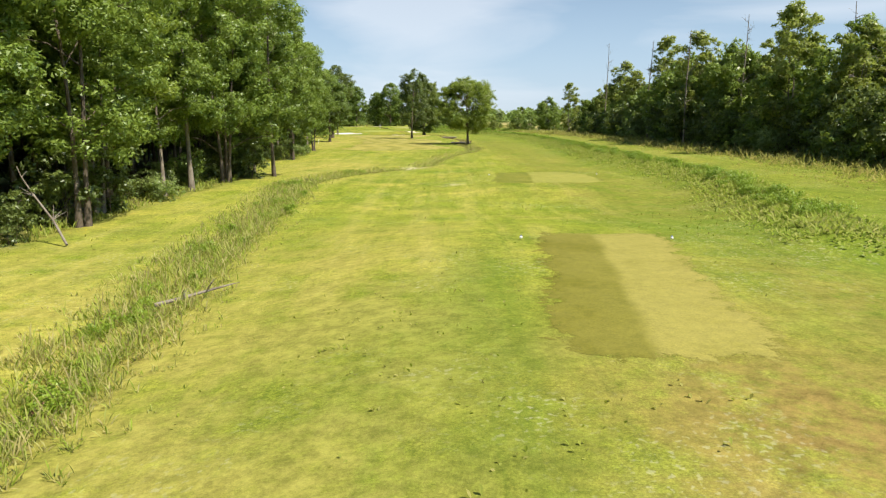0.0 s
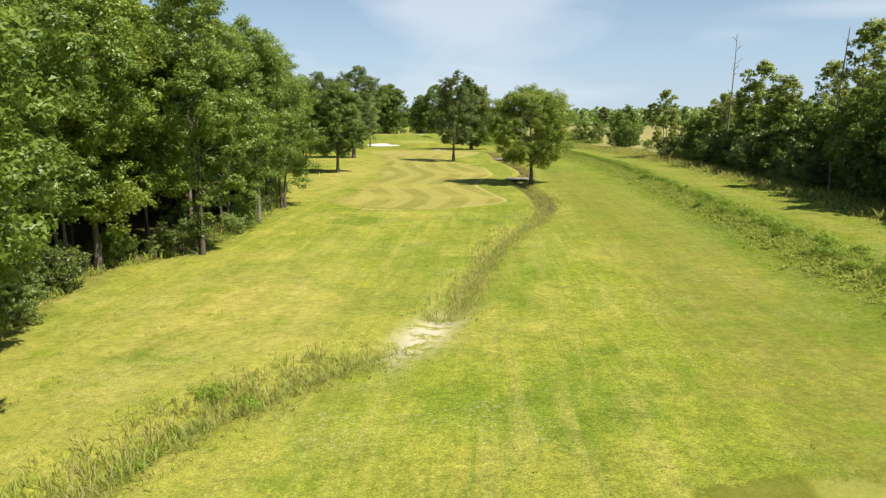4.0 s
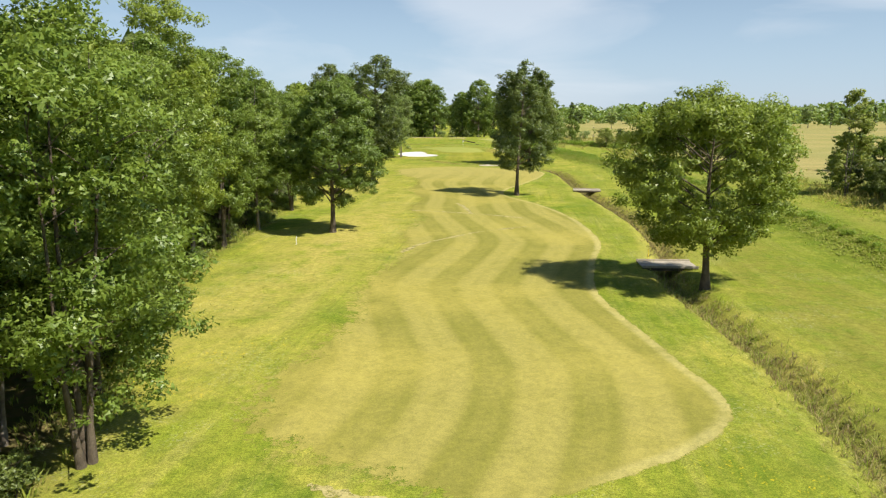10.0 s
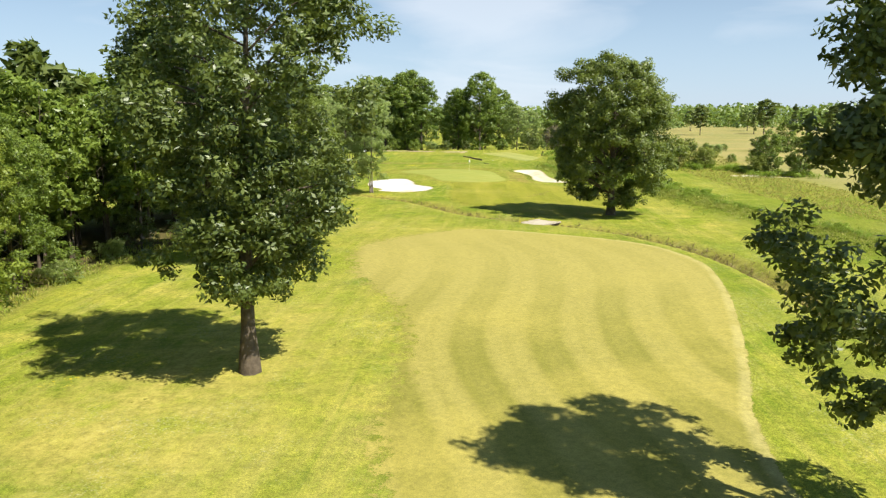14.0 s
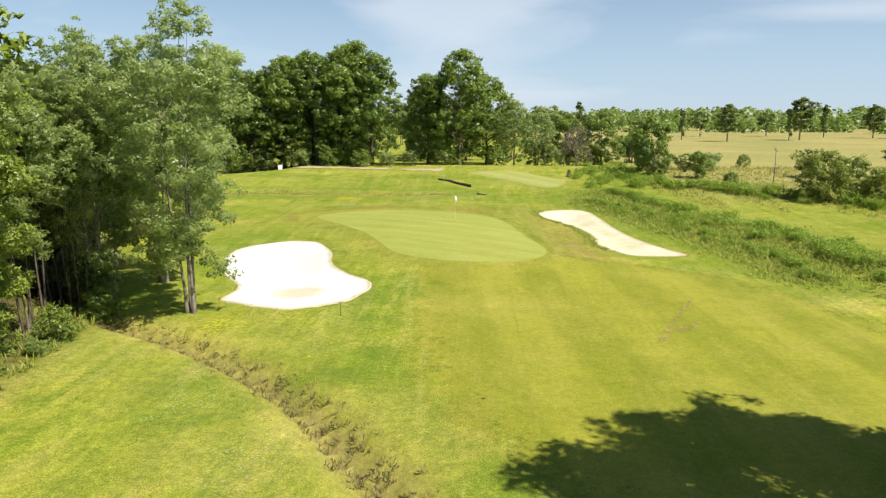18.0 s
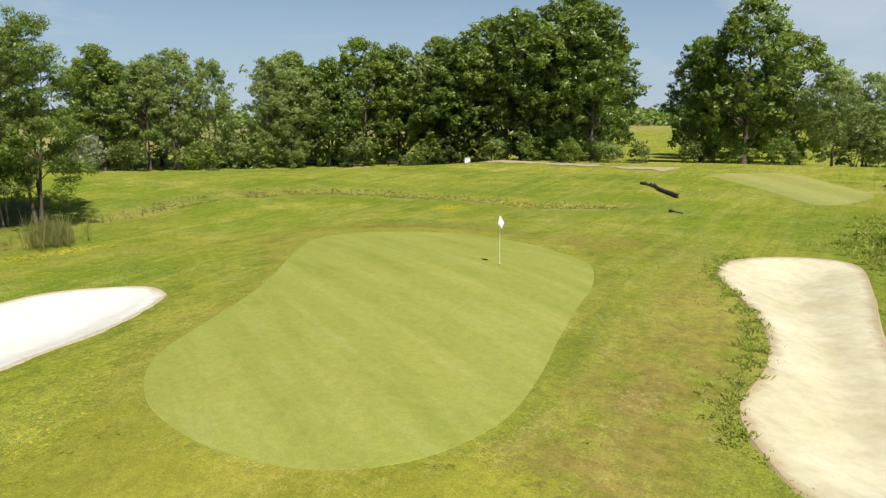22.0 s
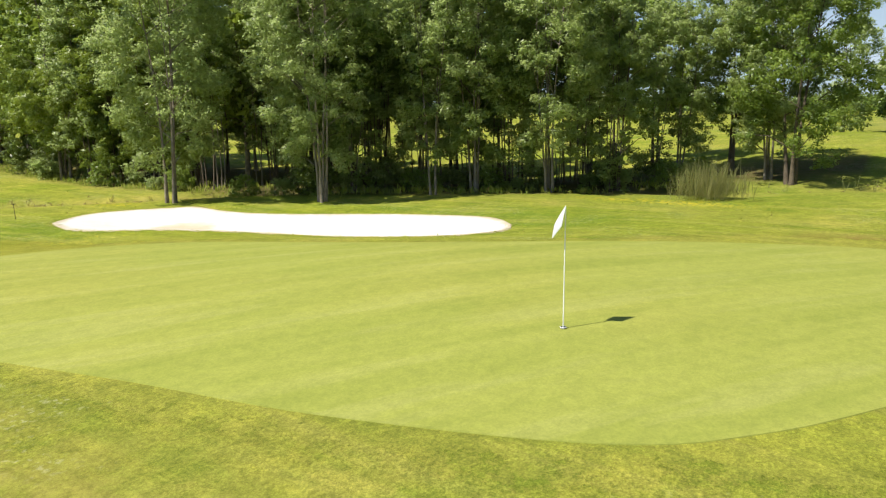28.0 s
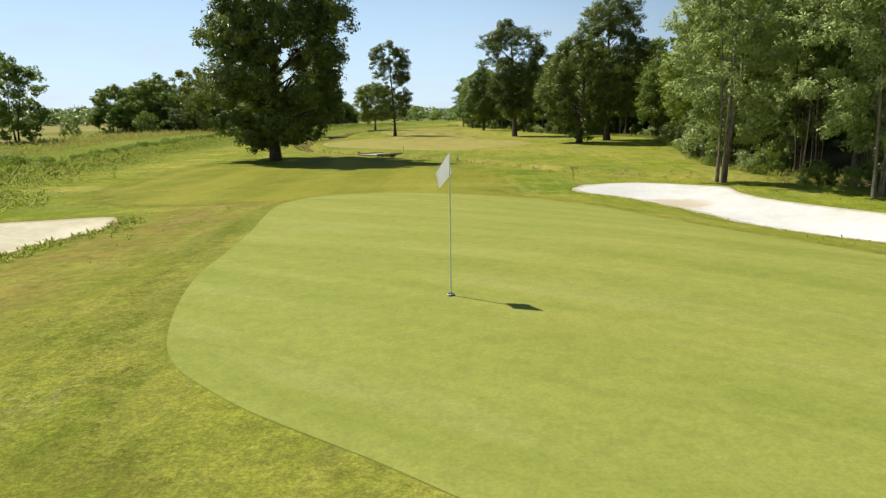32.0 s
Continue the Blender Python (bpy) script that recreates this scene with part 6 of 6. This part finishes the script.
def tee_marker(x, y, paint):
    root = new("tee_marker")
    root.matrix_basis = pose(x, y, float(height(x, y)) + 0.03) @ Matrix.Scale(0.55, 4)
    bm = bmesh.new()
    bmesh.ops.create_uvsphere(bm, u_segments=14, v_segments=9, radius=0.09, matrix=Matrix.Translation((0, 0, 0.09)) @ Matrix.Diagonal((1, 1, 0.9, 1)))
    part("ball", bm, M_WHITE, root)
    bm = bmesh.new()
    bmesh.ops.create_cone(bm, cap_ends=True, segments=12, radius1=0.05, radius2=0.035, depth=0.05, matrix=Matrix.Translation((0, 0, 0.185)))
    part("cap", bm, paint, root, "blue cap")
    return tagged(root, "small white and blue tee marker on the turf", "tee marker", "tee markers")


for x, y in ((2.5, 21.3), (7.0, 20.9), (3.7, 52.3), (11.6, 52.0), (-19.9, 317.3), (-21.6, 322.1)):
    tee_marker(x, y, M_BLUE)


def stake(x, y, high, paint, name, label, group):
    root = new(name)
    root.matrix_basis = pose(x, y, float(height(x, y)) - 0.05, 1.5, 2, x * 30)
    part("shaft", box_bm(0.04, 0.04, high, (0, 0, high / 2), 0.008), paint, root)
    bm = bmesh.new()
    bmesh.ops.create_cone(bm, cap_ends=True, segments=4, radius1=0.034, radius2=0.004, depth=0.06, matrix=Matrix.Translation((0, 0, high + 0.03)) @ Matrix.Rotation(radians(45), 4, "Z"))
    part("point", bm, paint, root)
    return tagged(root, label, "stake", group)


stake(-23.0, 136.4, 0.7, M_WHITE, "white_stake", "white wooden marker stake in the grass", "stakes")
for x, y in ((-15.3, 229.9), (-13.8, 232.5), (3.2, 134.2)):
    stake(x, y, 0.75, M_YELLOW, "yellow_stake", "yellow hazard stake beside the ditch", "stakes")


def log_edge():
    """A row of short upright logs that holds the bank."""
    root = new("log_edging")
    root.matrix_basis = pose(0, 0, 0)
    line = loop([(-27.0, 324.5), (-25.6, 323.2), (-24.6, 321.2), (-23.6, 319.8), (-22.5, 318.2)], 9, False)
    r = random.Random(3)
    for k, (x, y) in enumerate(line):
        bm = bmesh.new()
        h = r.uniform(0.18, 0.34)
        bmesh.ops.create_cone(bm, cap_ends=True, segments=9, radius1=0.10, radius2=0.09, depth=h + 0.3, matrix=Matrix.Translation((x, y, float(height(x, y)) + (h - 0.3) / 2)))
        bmesh.ops.bevel(bm, geom=[e for e in bm.edges if all(v.co.z > float(height(x, y)) for v in e.verts)], offset=0.02, segments=1, affect="EDGES")
        part("log", bm, M_DARKW, root)
    return tagged(root, "dark row of short timber logs edging a bank", "log edging")


log_edge()


def lying_log(x, y, turn):
    v, f = tube([(-0.62, 0, 0.1), (-0.5, 0, 0.1), (-0.2, 0.03, 0.07), (0.3, -0.02, 0.06), (0.6, 0.04, 0.05)], [0.12, 0.11, 0.05, 0.05, 0.04], 9)
    ob = new("fallen_log", raw_mesh("fallen_log", v, f, M_DARKW))
    ob.matrix_basis = pose(x, y, float(height(x, y)), 0, 0, turn)
    return tagged(ob, "short dark log lying in the grass", "log")


lying_log(-21.1, 311.5, -35)


def stump(x, y):
    v, f = tube([(0, 0, -0.1), (0, 0, 0.15), (0.03, 0, 0.5), (0.05, 0.02, 0.95)], [0.42, 0.30, 0.25, 0.22], 11)
    root = new("tree_stump")
    root.matrix_basis = pose(x, y, float(height(x, y)))
    new("stem", raw_mesh("stem", v, f, M_DARKW)).parent = root
    bm = bmesh.new()
    bmesh.ops.create_circle(bm, cap_ends=True, radius=0.22, segments=11, matrix=Matrix.Translation((0.05, 0.02, 0.95)))
    part("cut_face", bm, M_BARKL, root, "pale cut face")
    return tagged(root, "dark upright tree stump beside the tee", "stump")


stump(-8.3, 329.0)


def bench(x, y, turn):
    root = new("bench")
    root.matrix_basis = pose(x, y, float(height(x, y)), 0, 0, turn)
    for k in range(3):
        part("seat_slat", box_bm(1.7, 0.12, 0.04, (0, -0.15 + 0.14 * k, 0.45), 0.006), M_DARKW, root)
    for k in range(2):
        part("back_slat", box_bm(1.7, 0.035, 0.12, (0, 0.25, 0.62 + 0.17 * k), 0.006), M_DARKW, root)
    for s in (-1, 1):
        part("leg", box_bm(0.08, 0.42, 0.45, (s * 0.7, 0, 0.215), 0.008), M_DARKW, root)
        part("back_post", box_bm(0.07, 0.06, 0.85, (s * 0.7, 0.28, 0.43), 0.008), M_DARKW, root)
    return tagged(root, "dark wooden bench under the trees behind the green", "bench")


bench(-68.2, 346.0, 200)


def waste_bin(x, y):
    root = new("white_box")
    root.matrix_basis = pose(x, y, float(height(x, y)), 0, 0, 20)
    part("body", box_bm(0.7, 0.45, 0.8, (0, 0, 0.4), 0.03), M_WHITE, root)
    part("lid", box_bm(0.76, 0.5, 0.07, (0, 0, 0.835), 0.02), M_WHITE, root)
    part("foot", box_bm(0.5, 0.3, 0.06, (0, 0, -0.01), 0.01), M_DARKW, root)
    return tagged(root, "small white box on the path by the trees", "box")


waste_bin(-54.8, 343.6)


def rake_post(x, y):
    """A thin metal post with a short crossbar, standing in the grass."""
    root = new("sprinkler_post")
    root.matrix_basis = pose(x, y, float(height(x, y)), 2, 0, 30)
    v, f = tube([(0, 0, -0.1), (0, 0, 0.35), (0, 0, 0.72)], [0.014, 0.013, 0.012], 8)
    new("post", raw_mesh("post", v, f, M_DARKW)).parent = root
    v, f = tube([(-0.17, 0, 0.71), (0, 0, 0.73), (0.17, 0, 0.74)], [0.014, 0.016, 0.014], 8)
    new("crossbar", raw_mesh("crossbar", v, f, M_DARKW)).parent = root
    return tagged(root, "thin dark metal post with a crossbar", "post")


rake_post(-28.8, 259.7)


def fallen_branch(x, y, turn, long, tilt, name, label, material, seed, forks=6):
    """A dead branch lying in the grass: one bent stem with short forks, each a part."""
    r = random.Random(seed)
    root = new(name)
    root.matrix_basis = pose(x, y, float(height(x, y)) + 0.04, 0, 0, turn)
    up = math.tan(radians(tilt))
    bend = [(long * t, 0.12 * long * math.sin(3 * t), 0.05 + long * t * up) for t in (-0.5, -0.2, 0.1, 0.35, 0.5)]
    low = min(p[2] for p in bend)
    bend = [(p[0], p[1], p[2] - low + 0.03) for p in bend]
    v, f = tube(bend, [0.05, 0.045, 0.035, 0.022, 0.008], 7)
    new("stem", raw_mesh("stem", v, f, material)).parent = root
    for k in range(forks):
        i = r.randrange(1, 4)
        p = np.array(bend[i])
        q = p + np.array([r.uniform(0.1, 0.4), r.uniform(-0.5, 0.5), r.uniform(0.1, 0.5)]) * long * 0.35
        v, f = tube([p, (p + q) / 2 + np.array([0, 0, 0.03]), q], [0.02, 0.013, 0.004], 5)
        new("fork", raw_mesh("fork", v, f, material)).parent = root
    return tagged(root, label, "branch")


M_RUST = plain_material("rusty_twigs", (0.30, 0.17, 0.10), (0.20, 0.11, 0.06), 3.0, 0.9, 0.3, 0.01)
fallen_branch(-5.9, 16.8, 20, 2.0, 8, "fallen_branch", "bleached pale branch lying across the ditch weeds", M_BARKL, 1)
fallen_branch(-14.6, 25.8, 130, 3.2, 40, "fallen_branch", "pale dead branch leaning at the wood edge", M_BARKL, 2, 8)
fallen_branch(-6.5, 10.6, 60, 0.9, 15, "dry_brush", "small heap of reddish dry twigs in the weeds", M_RUST, 3, 16)
